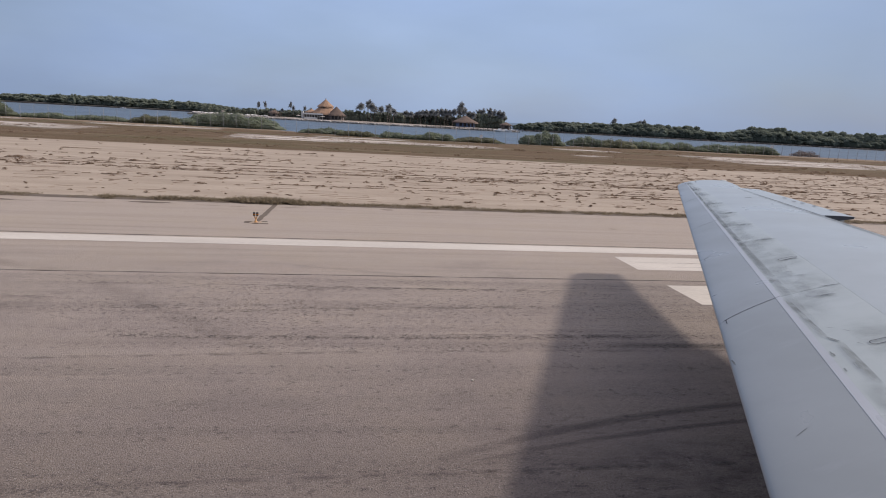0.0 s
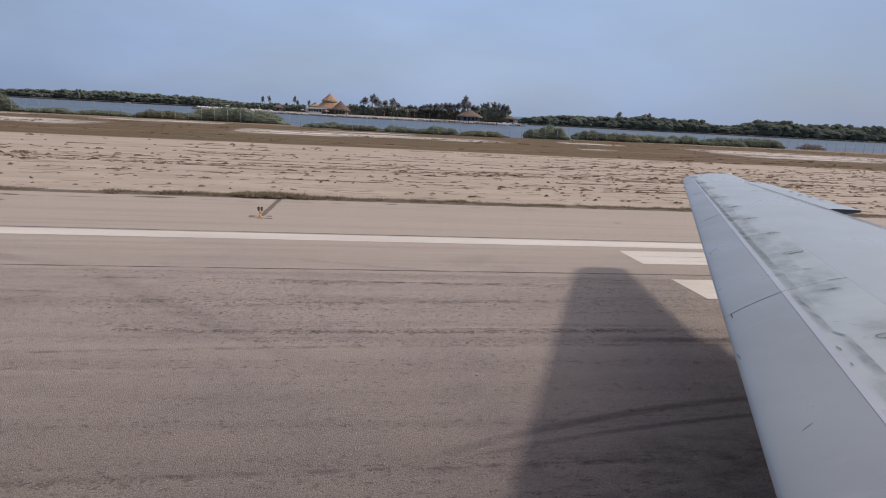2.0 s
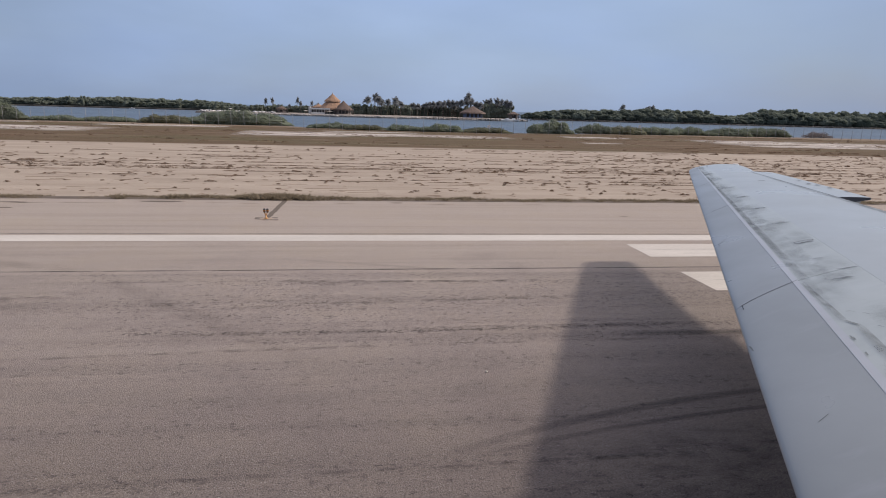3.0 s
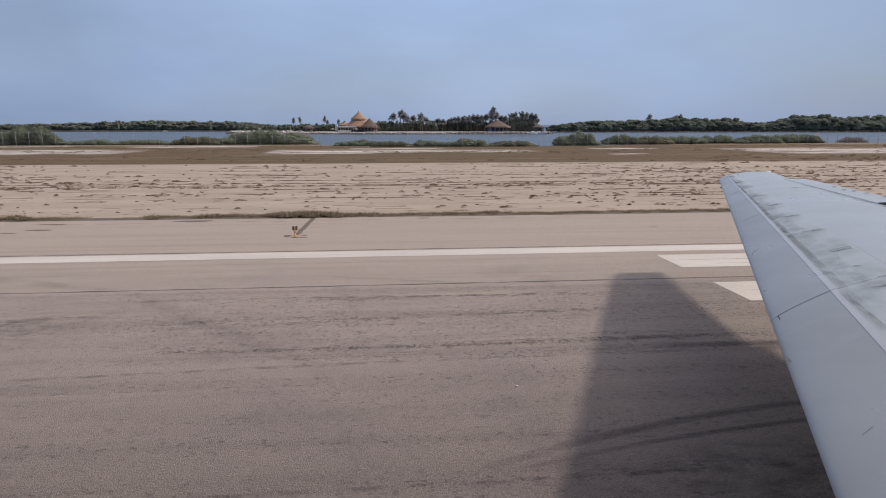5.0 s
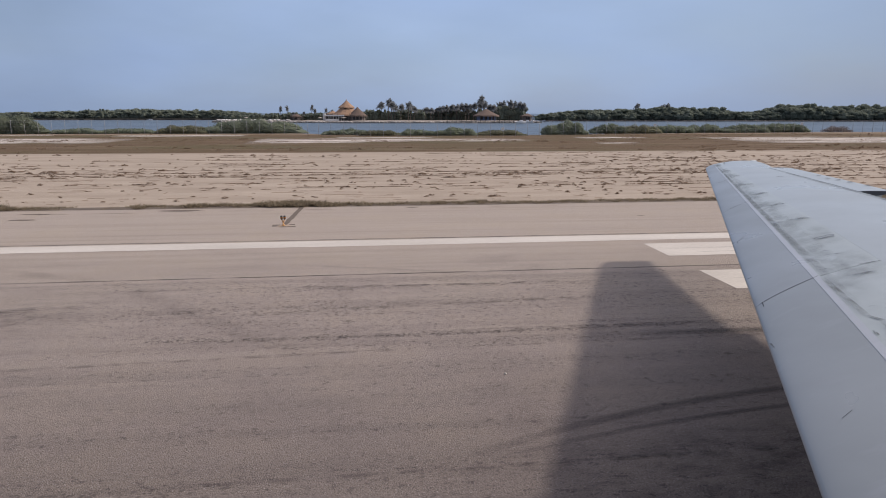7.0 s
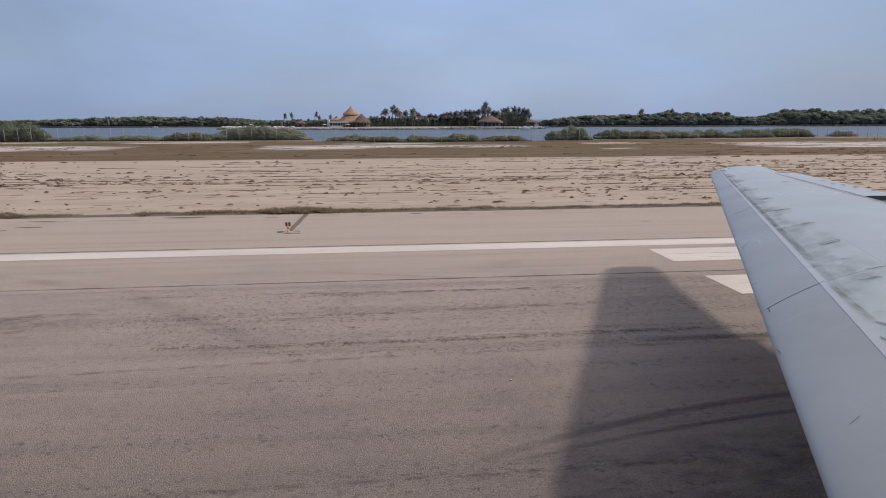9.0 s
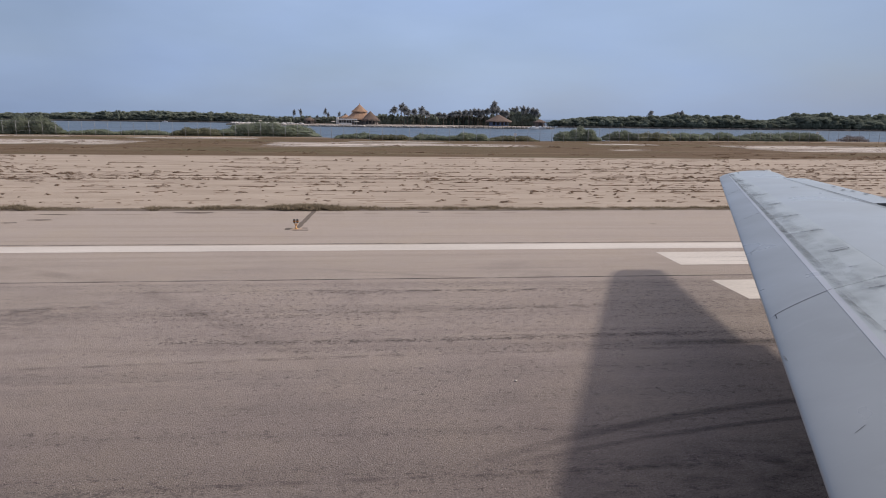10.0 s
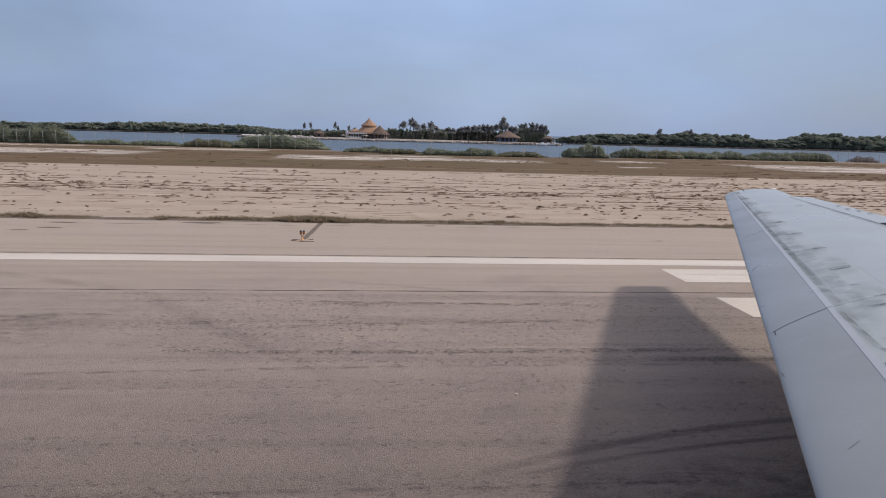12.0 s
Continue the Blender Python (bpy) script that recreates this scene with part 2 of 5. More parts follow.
def wing_paint(name, c1, c2, dirt, dirt_low, dirt_high):
    m, n, l, b = shader(name)
    vec = position(n, l)
    big = noise_tex(n, l, vec, 0.8, 4.0)
    chordwise = noise_tex(n, l, position(n, l, (0.7, 2.6, 1)), 2.4, 6.0, 0.62)
    fine = noise_tex(n, l, vec, 60.0, 3.0)
    col = blend(n, l, rng(n, l, big, 0.35, 0.65), c1, c2)
    col = blend(n, l, rng(n, l, chordwise, dirt_low, dirt_high, 0.0, 0.75), col, dirt)
    l.new(col, b.inputs["Base Color"])
    l.new(rng(n, l, big, 0.3, 0.7, 0.26, 0.38), b.inputs["Roughness"])
    relief(n, l, b, fine, 0.05, 0.002)
    return m


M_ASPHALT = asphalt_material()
M_GROUND = ground_material()
M_WATER = water_material()
M_PAINT = mottled("worn_white_paint", (0.60, 0.545, 0.475), (0.44, 0.395, 0.34), 0.8, 0, 0.5, 22, 0.2, 0.004, (0.3, 1, 1))
M_FAINT = smear("faint_rubber_film", (0.07, 0.055, 0.05), 0.85, 0.3, 0.7, 1.6, (0.8, 0.8, 1), 1.0, 0.2)
M_LINE = smear("joint_line_film", (0.05, 0.04, 0.038), 0.8, 0.3, 0.6, 3.0, (0.3, 1, 1), 0.4, 0.75)
M_SKID = smear("skid_rubber_film", (0.04, 0.032, 0.033), 0.8, 0.2, 0.5, 4.0, (0.3, 2.5, 1), 0.7, 0.36)
M_SALTFILM = smear("salt_crust_film", (0.56, 0.49, 0.42), 0.95, 0.41, 0.53, 0.9, (0.08, 0.9, 1), 0.35, 1.0)
M_STAIN = smear("oil_stain_film", (0.07, 0.055, 0.048), 0.8, 0.44, 0.66, 5.0, (0.45, 1.0, 1), 0.8, 0.4)
M_PIT = mottled("worn_out_binder", (0.09, 0.072, 0.063), (0.14, 0.113, 0.10), 0.9, 0, 3, 40, 0.0)
M_DARKDIRT = mottled("dark_soil", (0.15, 0.115, 0.085), (0.10, 0.076, 0.058), 0.95, 0, 1.5, 14, 0.5, 0.02)
# same paint as the wing; the slat's shade is put into a darker grey
M_SLAT = wing_paint("shaded_slat_paint", (0.256, 0.277, 0.283), (0.227, 0.247, 0.251), (0.29, 0.302, 0.325), 0.58, 0.85)
M_STRIP = wing_paint("bright_slat_edge", (0.39, 0.408, 0.428), (0.36, 0.378, 0.398), (0.31, 0.325, 0.345), 0.58, 0.85)
M_NOSE = wing_paint("stained_wing_paint", (0.385, 0.42, 0.412), (0.345, 0.38, 0.372), (0.30, 0.33, 0.326), 0.50, 0.85)
M_SKIN = wing_paint("wing_skin_paint", (0.355, 0.388, 0.392), (0.328, 0.36, 0.366), (0.30, 0.318, 0.335), 0.66, 0.9)
M_SEAM = mottled("dark_seam", (0.03, 0.033, 0.040), (0.05, 0.054, 0.064), 0.7, 0, 3, 30, 0.1, 0.002)
M_SOOT = smear("wing_soot_film", (0.13, 0.145, 0.145), 0.6, 0.32, 0.68, 4.5, (1, 1, 1), 0.8, 0.27)
M_SOOTLINE = smear("wing_soot_line", (0.085, 0.092, 0.098), 0.6, 0.26, 0.56, 9.0, (1, 1, 1), 0.6, 0.8)
M_BAND = smear("slat_dirt_and_spar_band", (0.11, 0.122, 0.125), 0.6, 0.28, 0.68, 6.0, (1.6, 0.4, 1), 0.7, 0.6)
# grey picked so the unseen fuselage throws less light under the wing
M_FUSE = mottled("low_bounce_fuselage_grey", (0.36, 0.37, 0.40), (0.32, 0.33, 0.36), 0.35, 0, 0.4, 20, 0.03, 0.002)
M_TYRE = mottled("tyre_rubber", (0.02, 0.02, 0.02), (0.035, 0.034, 0.033), 0.85, 0, 2, 30, 0.2, 0.004)
M_STEEL = mottled("galvanised_steel", (0.37, 0.362, 0.352), (0.29, 0.284, 0.275), 0.6, 0.0, 2, 30, 0.1, 0.002)
M_YELLOW = mottled("yellow_lamp_paint", (0.66, 0.36, 0.14), (0.55, 0.28, 0.10), 0.5, 0, 6, 40, 0.1, 0.002)
M_BLACK = mottled("black_lamp_housing", (0.03, 0.026, 0.022), (0.055, 0.045, 0.035), 0.5, 0, 6, 40, 0.1, 0.002)
M_AMBER = mottled("amber_lens", (0.42, 0.16, 0.03), (0.34, 0.12, 0.02), 0.2, 0, 6, 40, 0.0)
M_PADSAND = mottled("sandy_concrete", (0.40, 0.30, 0.21), (0.30, 0.225, 0.165), 0.9, 0, 2, 24, 0.3, 0.006)
M_CONCRETE = mottled("pale_concrete", (0.42, 0.37, 0.32), (0.30, 0.26, 0.22), 0.9, 0, 2, 24, 0.3, 0.006)
M_GRASS = leafy("dry_green_grass", (0.205, 0.168, 0.115), (0.31, 0.25, 0.17), 0.1)
M_SCRUB = leafy("dry_scrub", (0.185, 0.128, 0.09), (0.30, 0.21, 0.148), 0.1)
# green bush, mangrove and palm leaves are lightened to stand in for distance haze
M_BUSH = leafy("hazed_bush_leaves", (0.215, 0.242, 0.172), (0.255, 0.28, 0.20), 0.12)
M_BUSH_PALE = leafy("yellowish_bush_leaves", (0.20, 0.20, 0.13), (0.235, 0.23, 0.15), 0.12)
M_BUSH_GREY = leafy("bare_bush_twigs", (0.20, 0.17, 0.16), (0.26, 0.23, 0.215), 0.1)
M_MANGROVE = leafy("hazed_mangrove_leaves", (0.208, 0.232, 0.184), (0.238, 0.26, 0.205), 0.1)
M_PALM = leafy("hazed_palm_fronds", (0.25, 0.258, 0.26), (0.285, 0.29, 0.284), 0.1)
M_BARK = mottled("grey_bark", (0.15, 0.12, 0.095), (0.09, 0.075, 0.06), 0.9, 0, 2, 12, 0.4, 0.02)
M_THATCH = mottled("palm_thatch", (0.37, 0.23, 0.145), (0.28, 0.17, 0.106), 0.95, 0, 0.5, 5, 0.6, 0.08, (1, 1, 0.4))
M_THATCH_OLD = mottled("weathered_thatch", (0.16, 0.11, 0.083), (0.112, 0.079, 0.062), 0.95, 0, 0.5, 5, 0.6, 0.08, (1, 1, 0.4))
M_WHITEWALL = mottled("white_plaster", (0.74, 0.71, 0.66), (0.62, 0.59, 0.55), 0.9, 0, 0.4, 5, 0.1, 0.01)
M_GREYWALL = mottled("weathered_grey_boards", (0.24, 0.20, 0.18), (0.17, 0.145, 0.13), 0.9, 0, 0.5, 6, 0.2, 0.01, (4, 4, 0.5))
M_BLUEWALL = mottled("blue_painted_boards", (0.16, 0.21, 0.34), (0.12, 0.16, 0.27), 0.8, 0, 0.5, 6, 0.2, 0.01, (4, 4, 0.5))
M_DARKOPEN = mottled("shaded_opening", (0.05, 0.045, 0.045), (0.03, 0.03, 0.03), 0.9, 0, 1, 6, 0.0)
M_ROCK = mottled("pale_shore_rock", (0.50, 0.45, 0.40), (0.22, 0.19, 0.17), 0.95, 0, 0.8, 3.0, 0.5, 0.1, per_object=0.3)
M_LIME = mottled("bleached_coral_rock", (0.70, 0.67, 0.63), (0.50, 0.47, 0.44), 0.95, 0, 0.8, 3.0, 0.4, 0.1, per_object=0.2)
M_ISLE = mottled("pale_island_sand", (0.37, 0.32, 0.27), (0.19, 0.16, 0.13), 0.95, 0, 0.12, 1.2, 0.3, 0.05)
M_BANK = mottled("dark_mangrove_mud", (0.07, 0.06, 0.05), (0.035, 0.032, 0.028), 0.95, 0, 0.3, 2.0, 0.4, 0.1)
M_TIMBER = mottled("dark_pier_timber", (0.10, 0.085, 0.075), (0.06, 0.05, 0.045), 0.9, 0, 1, 8, 0.2, 0.01)
M_BOAT = mottled("white_boat_hull", (0.78, 0.77, 0.75), (0.70, 0.69, 0.67), 0.4, 0, 1, 8, 0.05, 0.005)


# ---- building helpers ----
def mesh_of(name, verts, faces, material, smooth=False):
    me = bpy.data.meshes.new(name)
    me.from_pydata([tuple(v) for v in verts], [], faces)
    me.materials.append(material)
    if smooth:
        me.polygons.foreach_set("use_smooth", [True] * len(me.polygons))
    me.update()
    return me


def of_bmesh(name, bm, material, smooth=False):
    me = bpy.data.meshes.new(name)
    bmesh.ops.recalc_face_normals(bm, faces=bm.faces)
    bm.to_mesh(me)
    bm.free()
    me.materials.append(material)
    if smooth:
        me.polygons.foreach_set("use_smooth", [True] * len(me.polygons))
    return me


def part(name, me, parent, label=""):
    ob = new(name, me)
    ob.parent = parent
    return tagged(ob, label)


def thing(name, label, category, group="", at=(0, 0, 0), turn=0.0, size=1.0):
    ob = new(name)
    ob.location, ob.rotation_euler, ob.scale = at, (0, 0, turn), (size, size, size)
    return tagged(ob, label, category, group)


def box_bm(bm, lo, hi, bevel=0.0):
    made = bmesh.ops.create_cube(bm, size=1.0)["verts"]
    for v in made:
        v.co = Vector([lo[i] + (v.co[i] + 0.5) * (hi[i] - lo[i]) for i in range(3)])
    if bevel:
        edges = list({e for v in made for e in v.link_edges})
        bmesh.ops.bevel(bm, geom=edges, offset=bevel, segments=2, affect="EDGES")


def box(name, lo, hi, material, bevel=0.0):
    bm = bmesh.new()
    box_bm(bm, lo, hi, bevel)
    return of_bmesh(name, bm, material)


def lathe(name, profile, material, sides=12, smooth=True, axis="Z", at=(0, 0, 0)):
    """A turned form: profile of (radius, height)."""
    verts, faces = [], []
    for r, h in profile:
        for k in range(sides):
            a = 2 * math.pi * k / sides
            p = (r * math.cos(a), r * math.sin(a), h)
            if axis == "X":
                p = (h, p[0], p[1])
            elif axis == "Y":
                p = (p[0], h, p[1])
            verts.append((p[0] + at[0], p[1] + at[1], p[2] + at[2]))
    for i in range(len(profile) - 1):
        for k in range(sides):
            a, b = i * sides + k, i * sides + (k + 1) % sides
            faces.append((a, b, b + sides, a + sides))
    faces.append(tuple(range(sides))[::-1])
    faces.append(tuple(range((len(profile) - 1) * sides, len(profile) * sides)))
    return mesh_of(name, verts, faces, material, smooth)


def sheet(name, rows, material, uv=True):
    """A grid mesh over rows of points, with a 0..1 map across it."""
    verts = [p for r in rows for p in r]
    w = len(rows[0])
    faces = [(i * w + j, i * w + j + 1, (i + 1) * w + j + 1, (i + 1) * w + j) for i in range(len(rows) - 1) for j in range(w - 1)]
    me = mesh_of(name, verts, faces, material)
    if uv:
        layer = me.uv_layers.new(name="UVMap")
        for poly in me.polygons:
            for li in poly.loop_indices:
                v = me.loops[li].vertex_index
                layer.data[li].uv = ((v % w) / (w - 1), (v // w) / (len(rows) - 1))
    return me


# ---- ground, runway, water ----
def bay(x):
    """How far the shore and its fence swing out from their straight line."""
    knots = [(-4500, 0.5), (-15, 0.5), (-7, -8.0), (3, -12.5), (18, -14.0), (34, -11.0), (52, -4.5), (68, -1.0), (95, 1.5), (4500, 1.5)]
    for (xa, a), (xb, b) in zip(knots, knots[1:]):
        if xa <= x <= xb:
            q = (x - xa) / (xb - xa)
            return a + (b - a) * q * q * (3 - 2 * q)
    return 1.5


def build_ground():
    ys = [-4500, -300, -60, 20, 60, 100, 120, 126, 129, 133, 150, 600, 4900]
    zs = [-0.03] * 8 + [-0.25, -1.2, -2.0, -3.0, -3.0]
    xs = [-4500, -600, -150, *range(-80, 121, 5), 150, 600, 4500]
    rows = [[(x, y + (bay(x) if 90 < y < 160 else 0.0), z) for x in xs] for y, z in zip(ys, zs)]
    tagged(new("ground", sheet("ground", rows, M_GROUND, False)), "pale sandy airfield ground with dry brown grass towards the shore", "ground", kind="structure")
    bm = bmesh.new()
    box_bm(bm, (-700, -34, -0.3), (700, 26.6, 0.0))
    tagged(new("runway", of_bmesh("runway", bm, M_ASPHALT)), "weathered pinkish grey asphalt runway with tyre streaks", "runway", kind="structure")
    rows = [[(x, y, -0.42) for x in (-4500, -400, 0, 400, 4500)] for y in (106, 200, 400, 4900)]
    tagged(new("water", sheet("water", rows, M_WATER, False)), "blue grey lagoon water with small ripples", "water", kind="structure")


def marking(name, lo, hi, label, seed):
    """A painted bar with a slightly frayed rim."""
    r = random.Random(seed)
    pts = []
    nx = max(2, int((hi[0] - lo[0]) / 0.35))
    for i in range(nx + 1):
        pts.append((lo[0] + (hi[0] - lo[0]) * i / nx, lo[1] + r.uniform(-0.012, 0.012), 0.004))
    for i in range(nx, -1, -1):
        pts.append((lo[0] + (hi[0] - lo[0]) * i / nx, hi[1] + r.uniform(-0.012, 0.012), 0.004))
    top = len(pts)
    faces = [(i, i + 1, 2 * nx - i, 2 * nx + 1 - i) for i in range(nx)]
    me = mesh_of(name, pts, faces, M_PAINT)
    return tagged(new(name, me), label, "road marking", kind="structure")


build_ground()
marking("edge_line", (-160, 18.36), (160, 19.22), "worn white painted runway edge line", 1)
for k, y in enumerate((16.15, 12.82)):
    marking("threshold_bar", (8.17, y), (38, y + 1.66), "worn white painted threshold bar on the runway", 10 + k)


def streak_line(name, points, width, material, label, z):
    """A strip of film along a line of points on the runway."""
    pts = [Vector((*p, z)) for p in points]
    rows = []
    for s in (-0.5, -0.25, 0.0, 0.25, 0.5):
        row = []
        for i, p in enumerate(pts):
            d = pts[min(i + 1, len(pts) - 1)] - pts[max(i - 1, 0)]
            side = Vector((-d.y, d.x, 0)).normalized()
            row.append(tuple(p + side * width * s))
        rows.append(row)
    return tagged(new(name, sheet(name, rows, material)), label, "tyre mark", kind="structure")


def straight(x0, x1, y0, y1, n=24):
    return [(x0 + (x1 - x0) * i / n, y0 + (y1 - y0) * i / n) for i in range(n + 1)]


def arc(x0, x1, y0, y1, bow, n=24):
    return [(x0 + (x1 - x0) * i / n, y0 + (y1 - y0) * i / n + bow * 4 * (i / n) * (1 - i / n)) for i in range(n + 1)]


TYRE = "dark tyre rubber streak on the asphalt"
streak_line("tyre_mark", straight(-26, 34, 14.95, 14.98), 0.09, M_LINE, TYRE, 0.004)
streak_line("tyre_mark", arc(-9, 8, 9.4, 9.9, 0.2), 0.14, M_STAIN, TYRE, 0.005)
streak_line("tyre_mark", arc(1.0, 9.0, 6.45, 7.85, 0.5), 0.20, M_SKID, TYRE, 0.006)
streak_line("tyre_mark", arc(1.4, 9.0, 6.4, 7.35, 0.35), 0.12, M_SKID, TYRE, 0.008)
streak_line("tyre_mark", arc(4.6, 9.5, 10.18, 10.0, 0.05), 0.30, M_SKID, TYRE, 0.007)
streak_line("tyre_mark", arc(-3.5, 6, 11.9, 12.5, 0.15), 0.26, M_STAIN, TYRE, 0.009)
streak_line("tyre_mark", arc(-2, 7, 13.7, 13.8, 0.05), 0.2, M_STAIN, TYRE, 0.018)
streak_line("tyre_mark", arc(-4, 8.5, 10.5, 10.66, 0.05), 0.26, M_STAIN, TYRE, 0.019)
streak_line("tyre_mark", arc(-12.5, -5.6, 17.6, 14.7, -0.15), 0.6, M_FAINT, "faint curved tyre mark on the asphalt", 0.020)
streak_line("tyre_mark", arc(-6.2, -0.6, 15.0, 9.1, -0.1), 0.6, M_FAINT, "faint curved tyre mark on the asphalt", 0.021)
streak_line("tyre_mark", straight(-2.2, 3.0, 16.1, 14.6), 0.25, M_FAINT, "faint slanting tyre mark on the asphalt", 0.022)
streak_line("tyre_mark", arc(-8.5, -5.5, 12.3, 13.0, 0.1), 0.5, M_STAIN, TYRE, 0.023)
for x0, x1, y in ((8.5, 16.0, 17.06), (9.2, 14.0, 16.55), (8.6, 15.0, 13.7)):
    streak_line("paint_crack", straight(x0, x1, y, y + 0.03, 20), 0.05, M_LINE, "thin dark crack along the painted bar", 0.0075)
streak_line("pavement_joint", straight(-40, 40, 19.42, 19.36, 60), 0.10, M_LINE, "thin dark joint beside the painted edge line", 0.005)
streak_line("oil_stain", straight(-15.5, -9.5, 13.4, 14.4, 12), 2.2, M_STAIN, "broad dark rubber stain on the asphalt", 0.024)
streak_line("oil_stain", straight(-14.5, -9.0, 9.6, 10.8, 12), 2.6, M_STAIN, "broad dark rubber stain on the asphalt", 0.025)
streak_line("oil_stain", straight(-9.2, -6.8, 11.6, 11.2, 8), 0.8, M_STAIN, "dark oil stain on the asphalt", 0.026)
streak_line("tyre_mark", arc(-8, 5, 13.9, 13.6, 0.2), 0.16, M_STAIN, TYRE, 0.010)
streak_line("tyre_mark", straight(-5, 9, 6.15, 6.27), 0.10, M_STAIN, "thin dark crack line in the asphalt", 0.012)
streak_line("oil_stain", straight(-4.5, -3.6, 12.25, 12.3, 8), 0.22, M_STAIN, "dark oil stain on the asphalt", 0.013)
# a stain whose dark film also stands in for deeper underwing shade
streak_line("oil_stain", straight(1.5, 7.5, 5.6, 6.4, 8), 1.8, M_STAIN, "dark oil stain on the asphalt", 0.014)
streak_line("oil_stain", straight(-14, -5.5, 11.6, 12.0, 12), 2.0, M_STAIN, "dark oil stain on the asphalt", 0.017)

def asphalt_pits():
    """Small dark holes where stones have come out of the surface: loose over the wheel track, close along the lanes."""
    r = random.Random(14)
    verts, faces = [], []

    def pit(x, y, size):
        if x > 7.9 and y > 12.6:
            return
        n, turn, lift = len(verts), r.gauss(0, 0.2), 0.003 + 0.0016 * r.random()
        for k in range(5):
            a = 1.2566 * k
            q = size * r.uniform(0.6, 1.2)
            px, py = 1.7 * q * math.cos(a), q * math.sin(a)
            verts.append((x + px * math.cos(turn) - py * math.sin(turn), y + px * math.sin(turn) + py * math.cos(turn), lift))
        faces.append(tuple(range(n, n + 5)))

    for y0, spread, x0, x1, count in ((13.75, 0.10, -4, 9, 700), (12.35, 0.16, -5, 9, 900), (11.55, 0.12, -8, 4, 300), (10.64, 0.06, -4, 9, 1350), (10.15, 0.12, -3, 9, 400), (14.6, 0.2, 0, 10, 200), (9.3, 0.2, 0, 8, 300), (8.3, 0.3, -2, 6, 240), (6.15, 0.06, -4, 6, 420)):
        for _ in range(count):
            x = r.uniform(x0, x1)
            if noise.noise((x * 0.35, y0 * 3.0, 2.0)) + r.uniform(-0.4, 0.4) > -0.12:
                pit(x, y0 + 0.06 * math.sin(x * 0.5 + y0) + r.gauss(0, spread), r.uniform(0.007, 0.020))
    for _ in range(2200):
        y = 11.0 + 3.7 * r.random()
        x = r.uniform(-9.5, 9.0)
        if noise.noise((x * 0.3, y * 1.1, 31.0)) + 0.6 * noise.noise((x * 1.3, y * 3.5, 33.0)) + r.uniform(-0.3, 0.3) > 0.12:
            pit(x, y, r.uniform(0.009, 0.022))
    for x0, y0, wide, deep in ((-4.05, 12.25, 0.14, 0.06), (-2.75, 11.8, 0.22, 0.06), (-3.9, 13.0, 0.14, 0.07), (-2.0, 7.98, 0.10, 0.04), (-0.9, 12.8, 0.16, 0.08)):
        for _ in range(11):
            pit(x0 + r.gauss(0, wide), y0 + r.gauss(0, deep), r.uniform(0.007, 0.016))
    for _ in range(9000):
        y = 6.0 + 8.7 * r.random() ** 0.8
        x = r.uniform(-1.05, 0.95) * (y + 1.0)
        if noise.noise((x * 0.22, y * 0.45, 5.0)) + 0.5 * noise.noise((x * 0.6, y * 2.2, 8.0)) + r.uniform(-0.5, 0.5) > 0.0:
            pit(x, y, r.uniform(0.004, 0.012) * (1.25 if y > 10 else 0.8))
    tagged(new("asphalt_pits", mesh_of("asphalt_pits", verts, faces, M_PIT)), "small dark pits worn into the asphalt surface", "asphalt wear", kind="stuff")


asphalt_pits()

# trench of dark soil from the edge light to the grass
rs = random.Random(4)
rows = []
for y in np.linspace(22.2, 26.8, 24):
    mid = -3.19 + 0.16 * (y - 22.2) / 4.6
    rows.append([(mid - 0.10 + rs.uniform(-0.025, 0.025), y, 0.006), (mid + 0.10 + rs.uniform(-0.025, 0.025), y, 0.006)])
tagged(new("cable_trench", sheet("cable_trench", rows, M_DARKDIRT)), "strip of dark soil over a filled cable trench", "trench", kind="structure")
for k, (x, y, w, d) in enumerate([(-7.8, 26.0, 0.95, 0.22), (-13.2, 25.6, 0.6, 0.12), (-12.9, 24.25, 0.5, 0.14), (-13.7, 23.6, 0.35, 0.10), (1.6, 26.0, 0.3, 0.12), (10.3, 22.9, 0.2, 0.06), (-5.6, 25.7, 0.6, 0.03), (-4.4, 25.6, 0.4, 0.025), (-2.3, 25.8, 0.8, 0.03), (-0.6, 25.75, 0.5, 0.03), (3.4, 25.7, 0.7, 0.03), (5.2, 25.9, 0.4, 0.03), (-10.5, 25.5, 1.2, 0.035), (-12.4, 25.45, 0.7, 0.03), (7.5, 25.8, 0.5, 0.025)]):
    bm = bmesh.new()
    ring = [bm.verts.new((x + w * math.cos(a) * rs.uniform(0.7, 1.1), y + d * math.sin(a) * rs.uniform(0.7, 1.1), 0.006)) for a in np.linspace(0, 6.0, 18)]
    bm.faces.new(ring)
    tagged(new("soil_patch", of_bmesh("soil_patch", bm, M_DARKDIRT)), "small patch of dark soil on the pavement", "soil patch", kind="structure")

# pale salt crusts in the dry grass
def salt_patch(x, y, w, d, k):
    rows = [[(x - w + 2 * w * i / 16 + 1.5 * noise.noise((j, k, 2)), y - d + 2 * d * j / 8 + 0.3 * d * noise.noise((x + i * 0.35, j * 0.2, k)), -0.018 + 0.0012 * k) for i in range(17)] for j in range(9)]
    tagged(new("salt_patch", sheet("salt_patch", rows, M_SALTFILM)), "pale bare salt crust patch among dry grass", "salt patch", kind="structure")


